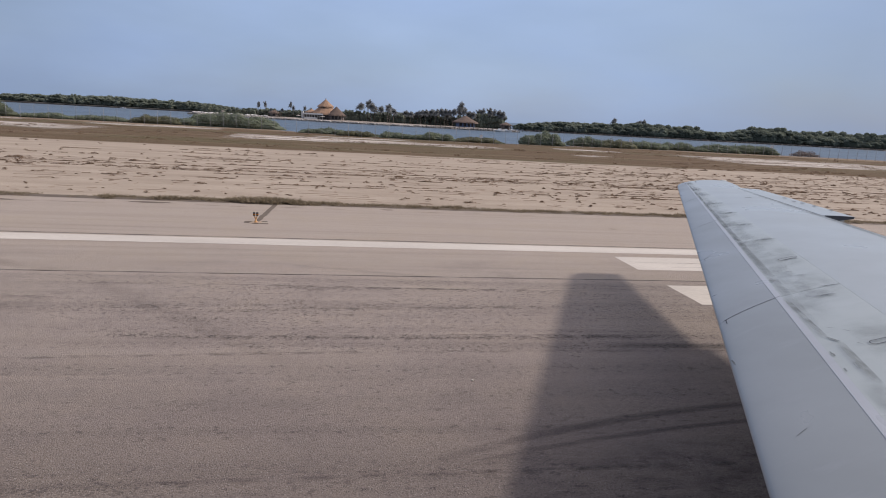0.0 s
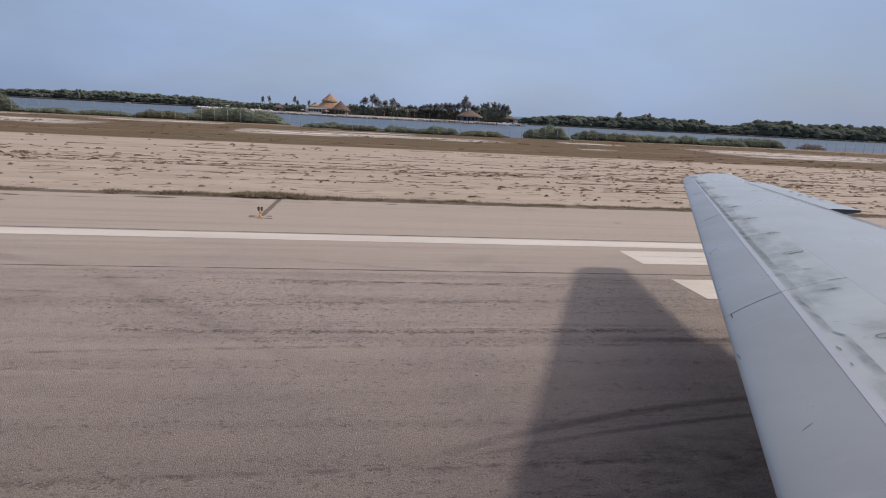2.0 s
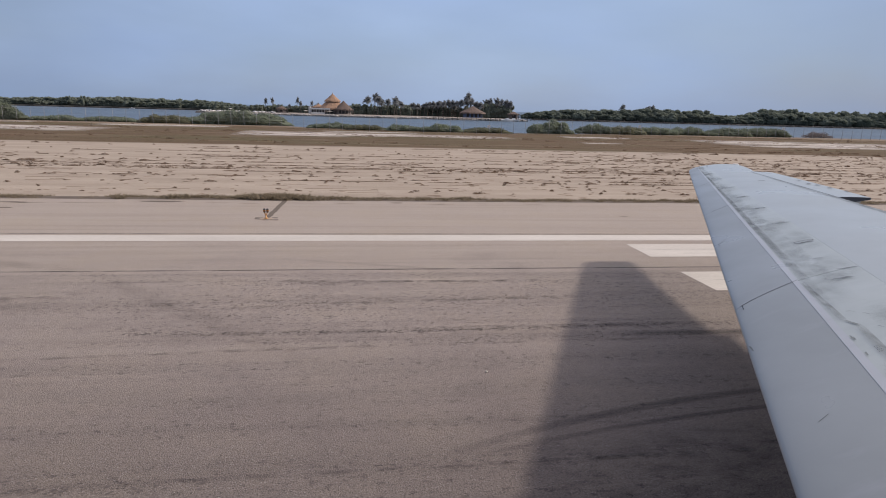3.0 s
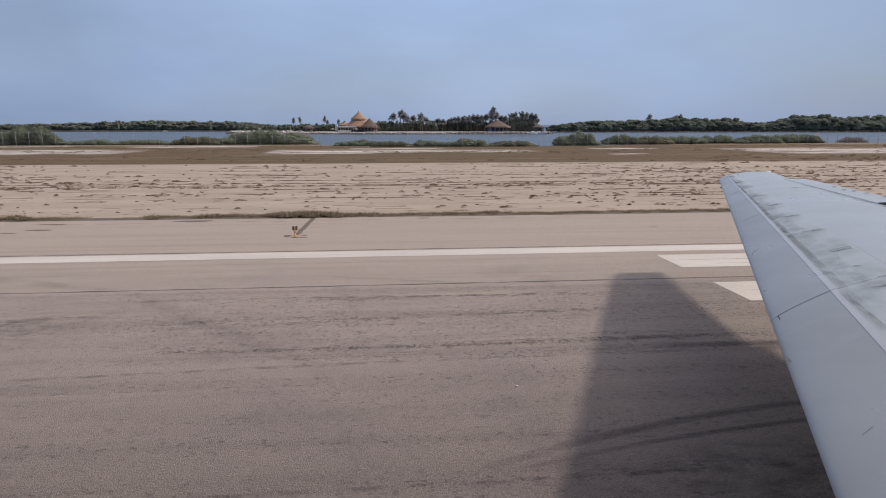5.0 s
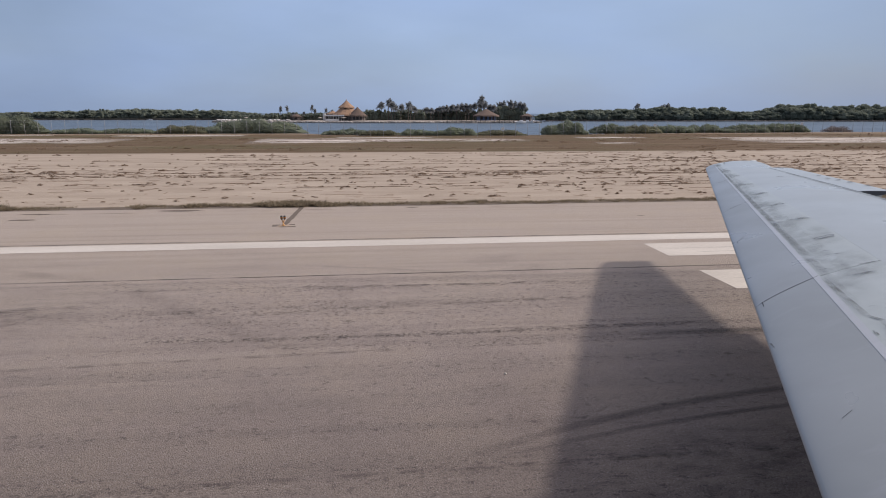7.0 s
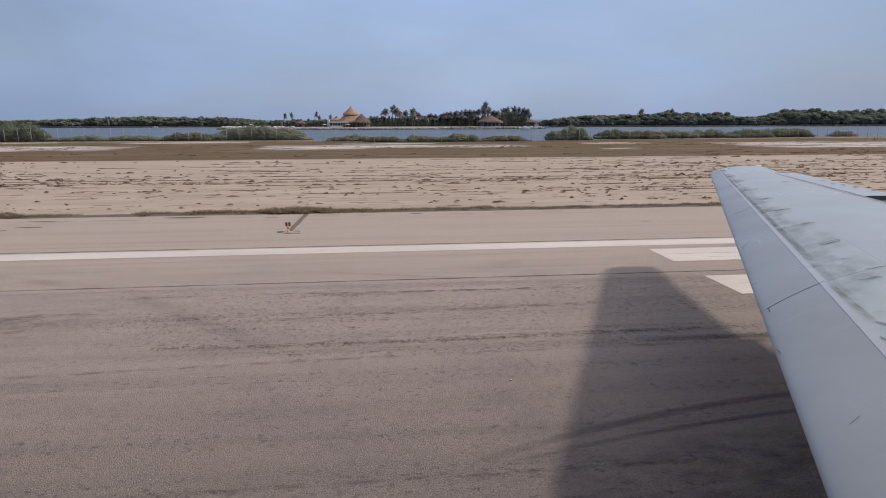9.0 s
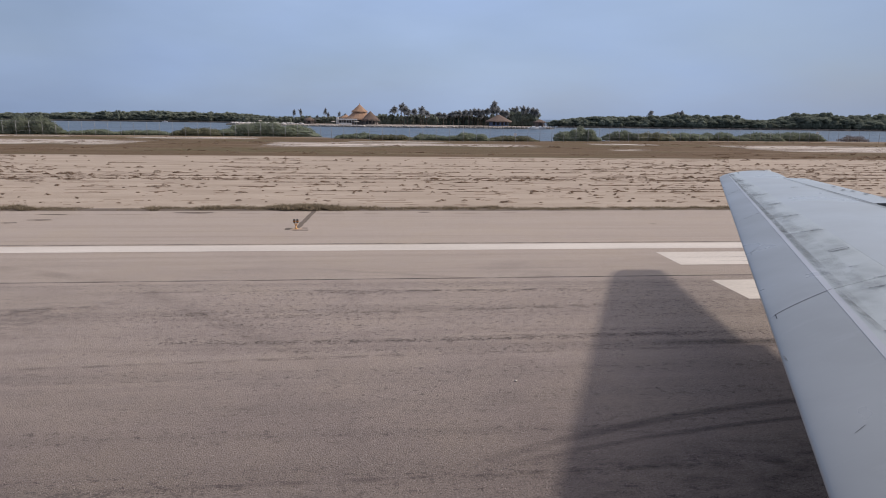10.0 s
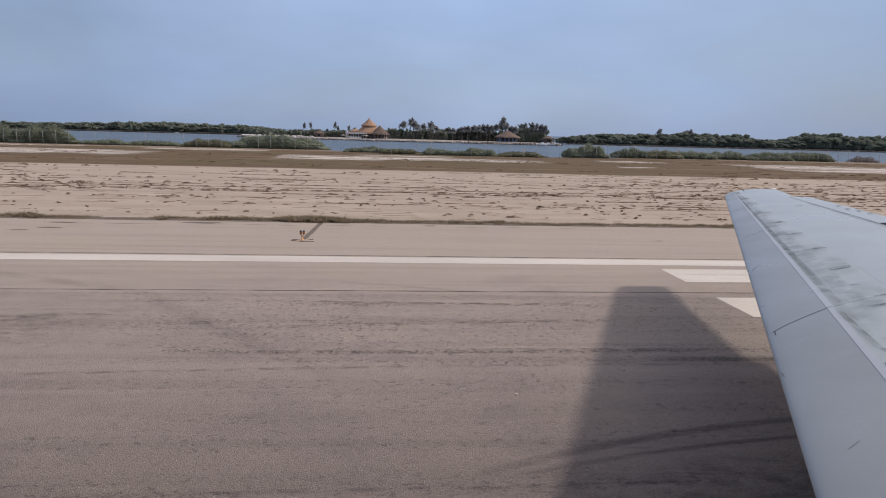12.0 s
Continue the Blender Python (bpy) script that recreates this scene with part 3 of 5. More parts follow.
for k, p in enumerate([(-56, 94, 21, 9), (-64, 117, 9, 3), (-33, 114, 11, 4), (-9, 92, 8, 7.5), (3, 93, 20, 5), (2, 103, 8, 2.2), (33, 82, 3.2, 2.2), (39, 100, 6, 3), (72, 92, 19, 9), (66, 83, 12, 3), (98, 90, 14, 7)]):
    salt_patch(*p, k)


# ---- the airliner: wing, flap, fuselage ----
def le(y):
    # the leading corner of the tip is rounded off
    q = max(0.0, min(1.0, (y - 15.25) / 0.78))
    return Vector((8.9 - 0.49 * (16 - y) + 0.28 * (1 - math.sqrt(1 - q * q)), y, 2.515 - 0.055 * (16 - y)))


def te(y):
    return Vector((10.35 - 0.184 * (16.05 - y), y, 2.64 - 0.010 * (16.05 - y)))


def upper(y, u, lift=0.0):
    a, b = le(y), te(y)
    c = b.x - a.x
    z = a.z + (b.z - a.z) * (1 - max(0.0, 1 - u) ** 2.4) + 0.055 * math.sqrt(u) * (1 - u) * c
    return (a.x + c * u, y, z + lift)


def lower(y, u):
    a, b = le(y), te(y)
    c = b.x - a.x
    return (a.x + c * u, y, a.z + (b.z - a.z) * u - 0.075 * math.sqrt(u) * (1 - u) * c)


def wing_piece(name, y0, y1, ua, ub, material, parent, label="", thick=None, lift=0.0, nu=10, ny=16, droop=0.0, taper=0.0, skew=0.0):
    """A closed piece of the wing between two spans and two chord fractions; ub may be a function of the span."""
    verts, faces = [], []
    loop = 2 * (nu + 1)
    for i in range(ny + 1):
        y = y0 + (y1 - y0) * i / ny
        end = ub(y) if callable(ub) else ub
        us = [ua + (end - ua) * (k / nu) ** (1.7 if ua == 0 else 1.0) for k in range(nu + 1)]
        top = [upper(y + skew * u, u, lift) for u in us]
        if thick is None:
            low = [lower(y + skew * u, u) for u in us]
        else:
            low = [(p[0], p[1], p[2] - thick * (1.0 - taper * k / nu)) for k, p in enumerate(top)]
        ring = top + low[::-1]
        if droop:
            px, _, pz = top[0]
            ca, sa = math.cos(droop), math.sin(droop)
            ring = [(px + (p[0] - px) * ca + (p[2] - pz) * sa, p[1], pz - 0.05 - (p[0] - px) * sa + (p[2] - pz) * ca) for p in ring]
        verts += ring
    for i in range(ny):
        for k in range(loop):
            a, b = i * loop + k, i * loop + (k + 1) % loop
            faces.append((a, b, b + loop, a + loop))
    faces.append(tuple(range(loop))[::-1])
    faces.append(tuple(range(ny * loop, (ny + 1) * loop)))
    me = mesh_of(name, verts, faces, material)
    bm = bmesh.new()
    bm.from_mesh(me)
    bmesh.ops.remove_doubles(bm, verts=bm.verts, dist=0.0002)
    bmesh.ops.recalc_face_normals(bm, faces=bm.faces)
    bm.to_mesh(me)
    bm.free()
    me.polygons.foreach_set("use_smooth", [True] * len(me.polygons))
    me.set_sharp_from_angle(angle=radians(35))
    return part(name, me, parent, label)


def wing_film(name, y0, y1, ua, ub, material, parent, label, skew=0.0, lift=0.006, nu=6, ny=6):
    rows = [[upper(y0 + (y1 - y0) * i / ny + skew * j / nu, ua + (ub - ua) * j / nu, lift) for j in range(nu + 1)] for i in range(ny + 1)]
    return part(name, sheet(name, rows, material), parent, label)


def main_end(y):
    return 0.715 + 0.285 * max(0.0, min(1.0, (y - 13.7) / 2.2)) ** 0.8


plane = thing("airliner", "parked jet airliner with light grey swept wing and drooped slats", "aircraft")
wing_piece("wing", -0.6, 15.98, 0.10, lambda y: main_end(y) - 0.012, M_SKIN, plane, "light grey swept wing box", lift=-0.022, nu=14, ny=40)
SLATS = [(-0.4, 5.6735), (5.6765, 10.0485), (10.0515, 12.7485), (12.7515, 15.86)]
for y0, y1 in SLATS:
    s = wing_piece("slat", y0, y1, 0.0, 0.1396, M_SLAT, plane, "drooped leading edge slat in a grey darkened for its shade", lift=0.004, nu=14, ny=14, skew=1.0)
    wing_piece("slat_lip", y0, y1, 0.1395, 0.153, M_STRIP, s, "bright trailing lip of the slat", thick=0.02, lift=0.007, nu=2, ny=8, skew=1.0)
def skin_edge(y):
    """The seam between the stained panels and the skin, open only towards the root."""
    return 0.3036 - 0.0005 * max(0.0, min(1.0, (8.2 - y) / 1.2))


for y0, y1 in ((-0.4, 5.825), (5.832, 10.4), (10.403, 15.97)):
    wing_piece("nose_panel", y0, y1, 0.1545, skin_edge, M_NOSE, plane, "stained grey panel behind the slat", thick=0.02, lift=-0.002, nu=14, ny=24)
for y0, y1 in ((-0.4, 15.97),):
    wing_piece("skin_panel", y0, y1, 0.3036, main_end, M_SKIN, plane, "clean light grey upper skin panel", thick=0.02, lift=-0.002, nu=14, ny=24)
wing_piece("aileron", 9.72, 13.95, 0.7165, lambda y: 1.0 - 0.022 * (13.95 - y), M_SKIN, plane, "light grey trailing edge panel", thick=0.13, lift=0.003, nu=6, ny=10, taper=0.75)
# dark plate: the shade of the panel's open end is in its colour
wing_piece("aileron_end_shade", 9.70, 9.718, 0.73, 0.90, M_SEAM, plane, "dark plate standing in for shade in the trailing edge panel's open end", thick=0.13, lift=0.006, nu=6, ny=1, taper=0.7)
# filler added below the sight line to widen the wing's shadow
wing_piece("shadow_filler", 10.35, 15.86, 0.70, lambda y: 0.985 - 0.010 * (y - 10.0), M_SKIN, plane, "thin grey hidden filler strip that widens the wing's shadow", thick=0.04, lift=-0.13, nu=4, ny=12)
wing_piece("flap", 2.2, 10.3, 0.70, 1.0, M_SKIN, plane, "lowered grey trailing edge flap", thick=0.14, lift=-0.02, nu=8, ny=10, droop=radians(22), taper=0.75)

# seams, scuffs and soot on the wing
def wing_line(name, path, width, material, label, lift=0.0075):
    """A narrow film along a line of (span, chord) places on the upper skin."""
    pts = [Vector(upper(y, u, lift)) for y, u in path]
    rows = []
    for s in (-0.5, -0.2, 0.2, 0.5):
        row = []
        for i, p in enumerate(pts):
            d = pts[min(i + 1, len(pts) - 1)] - pts[max(i - 1, 0)]
            row.append(tuple(p + Vector((-d.y, d.x, 0)).normalized() * width * s))
        rows.append(row)
    return part(name, sheet(name, rows, material), plane, label)


for y, u, w in ((5.675, 0.012, 0.0045), (10.05, 0.045, 0.0045), (12.75, 0.05, 0.005)):
    wing_film("slat_seam", y - w + u, y + w + u, u, 0.152, M_SEAM, plane, "dark gap between slats", skew=0.152 - u, lift=0.0085, ny=1)
wing_film("slat_mark", 8.06, 8.07, 0.016, 0.045, M_SEAM, plane, "short dark seam mark", skew=0.1, lift=0.007, ny=1)
wing_film("slat_mark", 5.58, 5.69, 0.0145, 0.0165, M_SEAM, plane, "short dark seam mark", lift=0.007, ny=1)
wing_film("slat_mark", 7.98, 8.06, 0.0155, 0.017, M_SEAM, plane, "short dark seam mark", lift=0.007, ny=1)
wing_line("slat_chip", [(4.80 - 0.13 * q / 6, 0.0040 + 0.0028 * q / 6) for q in range(7)], 0.035, M_SOOTLINE, "dark chip in the slat paint", 0.007)
wing_film("scratch", 3.385, 3.390, 0.049, 0.064, M_SEAM, plane, "dark scratch in the slat paint", skew=0.04, lift=0.007, ny=1)


def racetrack(y, ua, ub, half, thick):
    """A thin dark ring round an oval access cover."""
    verts, faces = [], []
    a, c = Vector(upper(y, ua, 0.0075)), Vector(upper(y, ub, 0.0075))
    along = (c - a).normalized()
    side = Vector((-along.y, along.x, 0)).normalized()
    ring = []
    for k in range(28):
        t = 6.2832 * k / 28
        end = c if math.cos(t) > 0 else a
        ring.append((end, along * math.cos(t) + side * math.sin(t)))
    for end, d in ring:
        verts += [tuple(end + d * half), tuple(end + d * (half - thick))]
    for k in range(28):
        p, q = 2 * k, 2 * ((k + 1) % 28)
        faces.append((p, q, q + 1, p + 1))
    part("access_cover", mesh_of("access_cover", verts, faces, M_SEAM), plane, "dark outline of an oval access cover")


SOOT = "dark soot streak on the wing"
HAZE = "soft grey soot haze on the wing"
# one comma of soot behind each slat track, with a haze that runs back to the lip
for y, u0, u1, w in ((15.42, 0.11, 0.26, 0.075), (14.14, 0.14, 0.28, 0.065), (13.18, 0.15, 0.29, 0.06), (11.84, 0.185, 0.296, 0.055), (10.64, 0.195, 0.296, 0.055), (9.45, 0.205, 0.30, 0.05), (8.24, 0.215, 0.303, 0.045)):
    path = [(y - 0.10 * (q / 10) ** 2 + 0.16 * max(0.0, 0.4 - q / 10) + 0.012 * noise.noise((y, q * 0.9, 0)), u0 + (u1 - u0) * q / 10) for q in range(11)]
    wing_line("soot_streak", path, w, M_SOOTLINE, SOOT)
    wing_line("soot_streak", [(a + 0.04, b) for a, b in path[2:]], w * 3.4, M_SOOT, SOOT, 0.0062)
    wing_film("soot_haze", y - 0.35, y + 0.55, 0.15, u1 - 0.01, M_SOOT, plane, HAZE, skew=-0.15, lift=0.0048)
for y, u0, u1, w in ((7.04, 0.23, 0.287, 0.03), (6.345, 0.23, 0.253, 0.028), (6.55, 0.215, 0.228, 0.02), (5.98, 0.165, 0.192, 0.016), (5.83, 0.25, 0.302, 0.022), (5.58, 0.216, 0.266, 0.035), (4.78, 0.183, 0.197, 0.012), (4.66, 0.205, 0.214, 0.014), (4.36, 0.206, 0.214, 0.014)):
    wing_line("soot_streak", [(y - 0.05 * (q / 8) ** 2 + 0.012 * noise.noise((y, q * 0.7, 0)), u0 + (u1 - u0) * q / 8) for q in range(9)], w, M_SOOTLINE, SOOT)
for y, u0, u1, w in ((6.0, 0.20, 0.303, 0.4), (5.6, 0.205, 0.28, 0.16), (7.2, 0.22, 0.30, 0.5), (4.4, 0.21, 0.29, 0.4)):
    wing_film("soot_haze", y - w, y + w, u0, u1, M_SOOT, plane, HAZE, lift=0.0035)
wing_line("spar_band", [(13.6 - 11.4 * q / 30, 0.700 + 0.003 * noise.noise((q * 0.5, 9, 0))) for q in range(31)], 0.17, M_BAND, "dark band along the rear edge of the skin", 0.003)
racetrack(7.08, 0.236, 0.280, 0.035, 0.010)
racetrack(4.30, 0.233, 0.272, 0.040, 0.009)

# dirt washed back from the slat lip, stepping round the inboard fairing
DIRT = "dirt gathered behind the slat lip"
wing_film("slat_dirt", 4.75, 15.8, 0.1545, 0.180, M_BAND, plane, DIRT, lift=0.0040, nu=6, ny=60)
for y0, y1 in ((12.6, 15.8), (10.4, 13.2), (8.2, 11.0), (6.2, 8.9), (4.9, 6.9)):
    wing_film("slat_dirt", y0, y1, 0.152, 0.235, M_SOOT, plane, DIRT, lift=0.0028, nu=8, ny=14)
wing_line("slat_dirt", [(5.75 - 1.15 * q / 8, 0.159 + 0.012 * q / 8) for q in range(9)], 0.10, M_BAND, DIRT, 0.0045)
wing_line("slat_dirt", [(4.62 - 0.16 * q / 6, 0.170 + 0.016 * q / 6) for q in range(7)], 0.03, M_SOOTLINE, DIRT, 0.0055)
wing_line("slat_dirt", [(4.47 - 0.8 * q / 10, 0.185 + 0.001 * q / 10) for q in range(11)], 0.10, M_BAND, DIRT, 0.0048)
for y, u in ((4.31, 0.1556), (4.27, 0.1575), (3.99, 0.1556)):
    wing_film("slat_dirt", y - 0.035, y + 0.035, u, u + 0.0035, M_SOOTLINE, plane, DIRT, lift=0.0050)
wing_film("slat_dirt", 3.2, 3.8, 0.156, 0.19, M_SOOT, plane, DIRT, lift=0.0052)
for i in range(3):
    for j in range(4):
        wing_film("drain_hole", 3.96 + 0.03 * j, 3.97 + 0.03 * j, 0.1745 + 0.0028 * i, 0.1757 + 0.0028 * i, M_SEAM, plane, "tiny dark drain hole", lift=0.006, nu=1, ny=1)
for y, u in ((12.06, 0.85), (11.5, 0.82), (11.3, 0.858), (10.92, 0.872), (10.45, 0.90)):
    wing_film("static_wick_mount", y, y + 0.09, u, u + 0.032, M_SEAM, plane, "small dark fitting on the trailing edge", lift=0.02, nu=1, ny=1)
wing_film("skin_fitting", 12.17, 12.20, 0.52, 0.58, M_SEAM, plane, "small dark fitting in the wing skin", lift=0.004, nu=2, ny=1)

part("tip_light", lathe("tip_light", [(0.012, -0.09), (0.022, -0.06), (0.022, 0.05), (0.01, 0.08)], M_BOAT, 10, True, "X", (10.26, 15.94, 2.645)), plane, "small white light at the wing tip")
part("fuselage", lathe("fuselage", [(0.15, -17.0), (0.8, -16.2), (1.35, -14.6), (1.62, -12.5), (1.67, -11), (1.67, 14.0), (1.5, 17.5), (0.9, 22.0), (0.3, 25.0)], M_FUSE, 32, True, "X", (0, -1.95, 3.35)), plane, "plain unseen fuselage tube, grey to cut bounced light")
for x, y in ((7.0, 0.55), (7.0, -4.45), (-12.0, -1.95)):
    top = 2.0
    leg = part("landing_gear_leg", lathe("landing_gear_leg", [(0.09, 0.45), (0.11, 0.6), (0.11, 1.2), (0.14, 1.25), (0.14, top)], M_STEEL, 12, True, "Z", (x, y, 0)), plane)
    for side in (-0.28, 0.28):
        part("wheel", lathe("wheel", [(0.2, side - 0.14), (0.42, side - 0.15), (0.48, side - 0.08), (0.48, side + 0.08), (0.42, side + 0.15), (0.2, side + 0.14)], M_TYRE, 20, True, "Y", (x, y, 0.48)), leg)
wing_piece("far_wing_root", -2.0, -0.6, 0.10, 0.70, M_SKIN, plane, "wing root fairing", lift=-0.03, nu=10, ny=2)


# ---- the edge light on its pad ----
def edge_light(x, y):
    t = thing("runway_light", "small yellow twin-headed runway light on a concrete pad", "runway light", at=(x, y, 0), size=0.88)
    part("pad", box("pad", (-0.2, -0.22, -0.02), (0.22, 0.2, 0.012), M_PADSAND, 0.006), t, "sandy concrete pad")
    for dx, dy, w in ((-0.30, 0.20, 0.16), (0.30, 0.24, 0.12), (-0.34, -0.04, 0.10), (0.34, -0.24, 0.16), (0.02, -0.25, 0.12)):
        part("pad_rim", box("pad_rim", (dx - w, dy - 0.045, -0.01), (dx + w, dy + 0.045, 0.013), M_DARKDIRT, 0.004), t, "dark soil rim round the pad")
    part("base", lathe("base", [(0.075, 0.015), (0.075, 0.04), (0.035, 0.06), (0.03, 0.14)], M_YELLOW, 14), t)
    for s in (-1, 1):
        bm = bmesh.new()
        r = bmesh.ops.create_cone(bm, segments=10, radius1=0.024, radius2=0.02, depth=0.17, cap_ends=True)
        bmesh.ops.transform(bm, matrix=pose(s * 0.03, 0, 0.20, 0, s * 18, 0), verts=r["verts"])
        arm = part("arm", of_bmesh("arm", bm, M_YELLOW, True), t, "yellow angled arm")
        part("lamp_head", lathe("lamp_head", [(0.025, 0.255), (0.042, 0.27), (0.047, 0.30), (0.047, 0.39), (0.035, 0.415), (0.01, 0.42)], M_BLACK, 14, True, "Z", (s * 0.06, 0, 0)), arm, "black lamp housing")
        part("lens", lathe("lens", [(0.048, 0.31), (0.050, 0.315), (0.050, 0.345), (0.048, 0.35)], M_AMBER, 14, True, "Z", (s * 0.06, 0, 0)), arm, "amber lens band")


edge_light(-3.2, 22.07)
pebble = lathe("pebble", [(0.012, 0.0), (0.032, 0.008), (0.03, 0.022), (0.012, 0.03)], M_PAINT, 9)
stone = tagged(new("pebble", pebble), "small white pebble on the asphalt", "stone")
stone.location, stone.scale = (1.93, 8.7, 0.0), (0.7, 0.7, 0.7)


# ---- grass and scrub ----
def tuft_geometry(r, x, y, z, radius, height, blades, verts, faces, flat=0.5):
    for _ in range(blades):
        a, q = r.uniform(0, 6.283), radius * r.random() ** 0.6
        bx, by = x + q * math.cos(a), y + flat * q * math.sin(a)
        lean = r.uniform(0, 6.283)
        h = height * r.uniform(0.45, 1.0)
        w = height * r.uniform(0.07, 0.17)
        ex, ey = math.cos(lean), math.sin(lean)
        n = len(verts)
        verts += [(bx - ey * w, by + ex * w, z), (bx + ey * w, by - ex * w, z), (bx + ex * h * 1.3, by + ey * h * 0.7, z + h * 0.72)]
        faces.append((n, n + 1, n + 2))


def grass_border():
    r = random.Random(21)
    verts, faces = [], []
    x = -80.0
    while x < 110:
        d = noise.noise((x * 0.22, 3.3, 0)) + 0.5 * noise.noise((x * 0.9, 8.1, 0))
        near = math.exp(-((x + 3.3) / 1.6) ** 2)
        low = math.exp(-((x + 15.2) / 1.1) ** 2) + 0.8 * math.exp(-((x + 9.8) / 0.6) ** 2) + 0.6 * math.exp(-((x + 7.2) / 0.7) ** 2)
        h = max(0.24 if x > -6 else 0.07, 0.20 + (0.2 if x > -5 else 0.14) * d) + 0.18 * near + 0.12 * low
        if d > -0.12 or near > 0.2 or low > 0.3 or r.random() < (0.85 if x > -6 else 0.3):
            for _ in range(2):
                tuft_geometry(r, x + r.uniform(-0.08, 0.08), 27.0 + r.uniform(-0.25, 0.25) + 0.15 * d, -0.03 + 0.25 * h * r.random(), 0.26 + 0.2 * near, h * r.uniform(0.45, 0.75), 44 + int(70 * near), verts, faces, 1.0)
        x += 0.17
    tagged(new("grass_border", mesh_of("grass_border", verts, faces, M_GRASS)), "ragged dry green grass along the pavement edge", "grass", kind="stuff")
    # earth lip below the grass; its dark colour also stands in for the grass's shadow
    rows = []
    for yy, zz in ((26.52, 0.004), (26.8, 0.03), (27.1, 0.03), (27.4, -0.028)):
        rows.append([(xx, yy + 0.12 * noise.noise((xx * 0.7, yy, 1)), zz + (0.02 * noise.noise((xx * 1.3, yy, 5)) if 0.02 < zz else 0)) for xx in np.linspace(-120, 150, 541)])
    tagged(new("soil_verge", sheet("soil_verge", rows, M_DARKDIRT, False)), "low soil verge at the pavement edge, dark also for the grass's shadow", "verge", kind="structure")


def clump_geometry(r, x, y, wide, deep, tall, leaves, verts, faces):
    """A low rounded clump of small twiggy leaves."""
    for _ in range(leaves):
        a, q = r.uniform(0, 6.283), r.random() ** 0.6
        bx, by = x + wide * q * math.cos(a), y + deep * q * math.sin(a)
        bz = -0.03 + tall * (1 - 0.75 * q) * r.random() ** 0.5
        lean, w = r.uniform(0, 6.283), 0.012 + tall * r.uniform(0.16, 0.3)
        ex, ey = math.cos(lean) * w, math.sin(lean) * w
        n = len(verts)
        verts += [(bx - ex * 1.3, by - ey, max(-0.028, bz - w * 0.5)), (bx + ey, by - ex, max(-0.028, bz)), (bx + ex * 1.3, by + ey, bz + w * 0.4), (bx - ey, by + ex, bz + w * 0.5)]
        faces.append((n, n + 1, n + 2, n + 3))


def scrub_field():
    """Low clumps strung along wheel-worn rows beside the runway, thickest in one band, with loose ones between."""
    r = random.Random(22)
    verts, faces = [], []
    rows = [(29.8, 0.10), (30.9, 0.14), (32.0, 0.18), (33.0, 0.3), (33.9, 0.3), (34.8, 0.5), (35.9, 0.42), (37.2, 0.2), (38.6, 0.5), (39.8, 0.75), (40.5, 1.5), (41.3, 1.1), (42.4, 1.6), (43.6, 0.6),
            (44.6, 1.0), (45.9, 0.45), (47.4, 0.5), (49.0, 0.8), (50.4, 0.55), (51.6, 0.4), (52.8, 0.35), (54.2, 0.55), (56.0, 0.4), (58.0, 0.45), (60.0, 0.3), (62.0, 0.35)]
    for y0, weight in rows:
        x = -1.15 * (y0 + 14)
        while x < 1.4 * (y0 + 14):
            right = max(0.0, min(1.0, (x - 2) / 14))
            here = max(weight, (0.75 if y0 > 33 else 0.22) * right) if y0 < 57 else weight * (1 + 0.6 * right)
            patch = noise.noise((x * 0.055, y0 * 1.7, 4.0)) + 0.45 * noise.noise((x * 0.21, y0 * 2.3, 7.0))
            if patch < 0.33 - 0.6 * here:
                x += r.uniform(0.5, 1.4)
                continue
            cy = y0 + 0.35 * noise.noise((x * 0.04, y0, 1.0)) + r.gauss(0, 0.035)
            if r.random() < 0.24:
                # a low mat of runners in line with the row
                long = r.uniform(0.3, 1.0)
                clump_geometry(r, x, cy, long, 0.06, r.uniform(0.04, 0.08), int(100 * long) + 26, verts, faces)
                x += long * 1.1
            else:
                size = r.uniform(0.05, 0.11) if r.random() < 0.82 else r.uniform(0.11, 0.18)
                clump_geometry(r, x, cy, size * r.uniform(1.2, 2.6), size * 0.8, size * r.uniform(0.6, 0.95), 24 if size < 0.12 else 46, verts, faces)
                x += r.expovariate(1.0) * 0.4 / min(1.2, here) + 0.1
    for _ in range(1500):
        y = 29.0 + 34 * r.random() ** 1.1
        x = r.uniform(-1.1, 1.35) * (y + 14)
        if noise.noise((x * 0.06, y * 0.25, 9.0)) + 0.3 * min(1.0, max(0.0, x / 20)) < -0.05:
            continue
        size = r.uniform(0.04, 0.12)
        clump_geometry(r, x, y, size * r.uniform(1, 2.2), size * 0.8, size * r.uniform(0.8, 1.3), 20, verts, faces)
    tagged(new("scrub", mesh_of("scrub", verts, faces, M_SCRUB)), "low dry brownish scrub clumps in loose rows over sand", "scrub", kind="stuff")


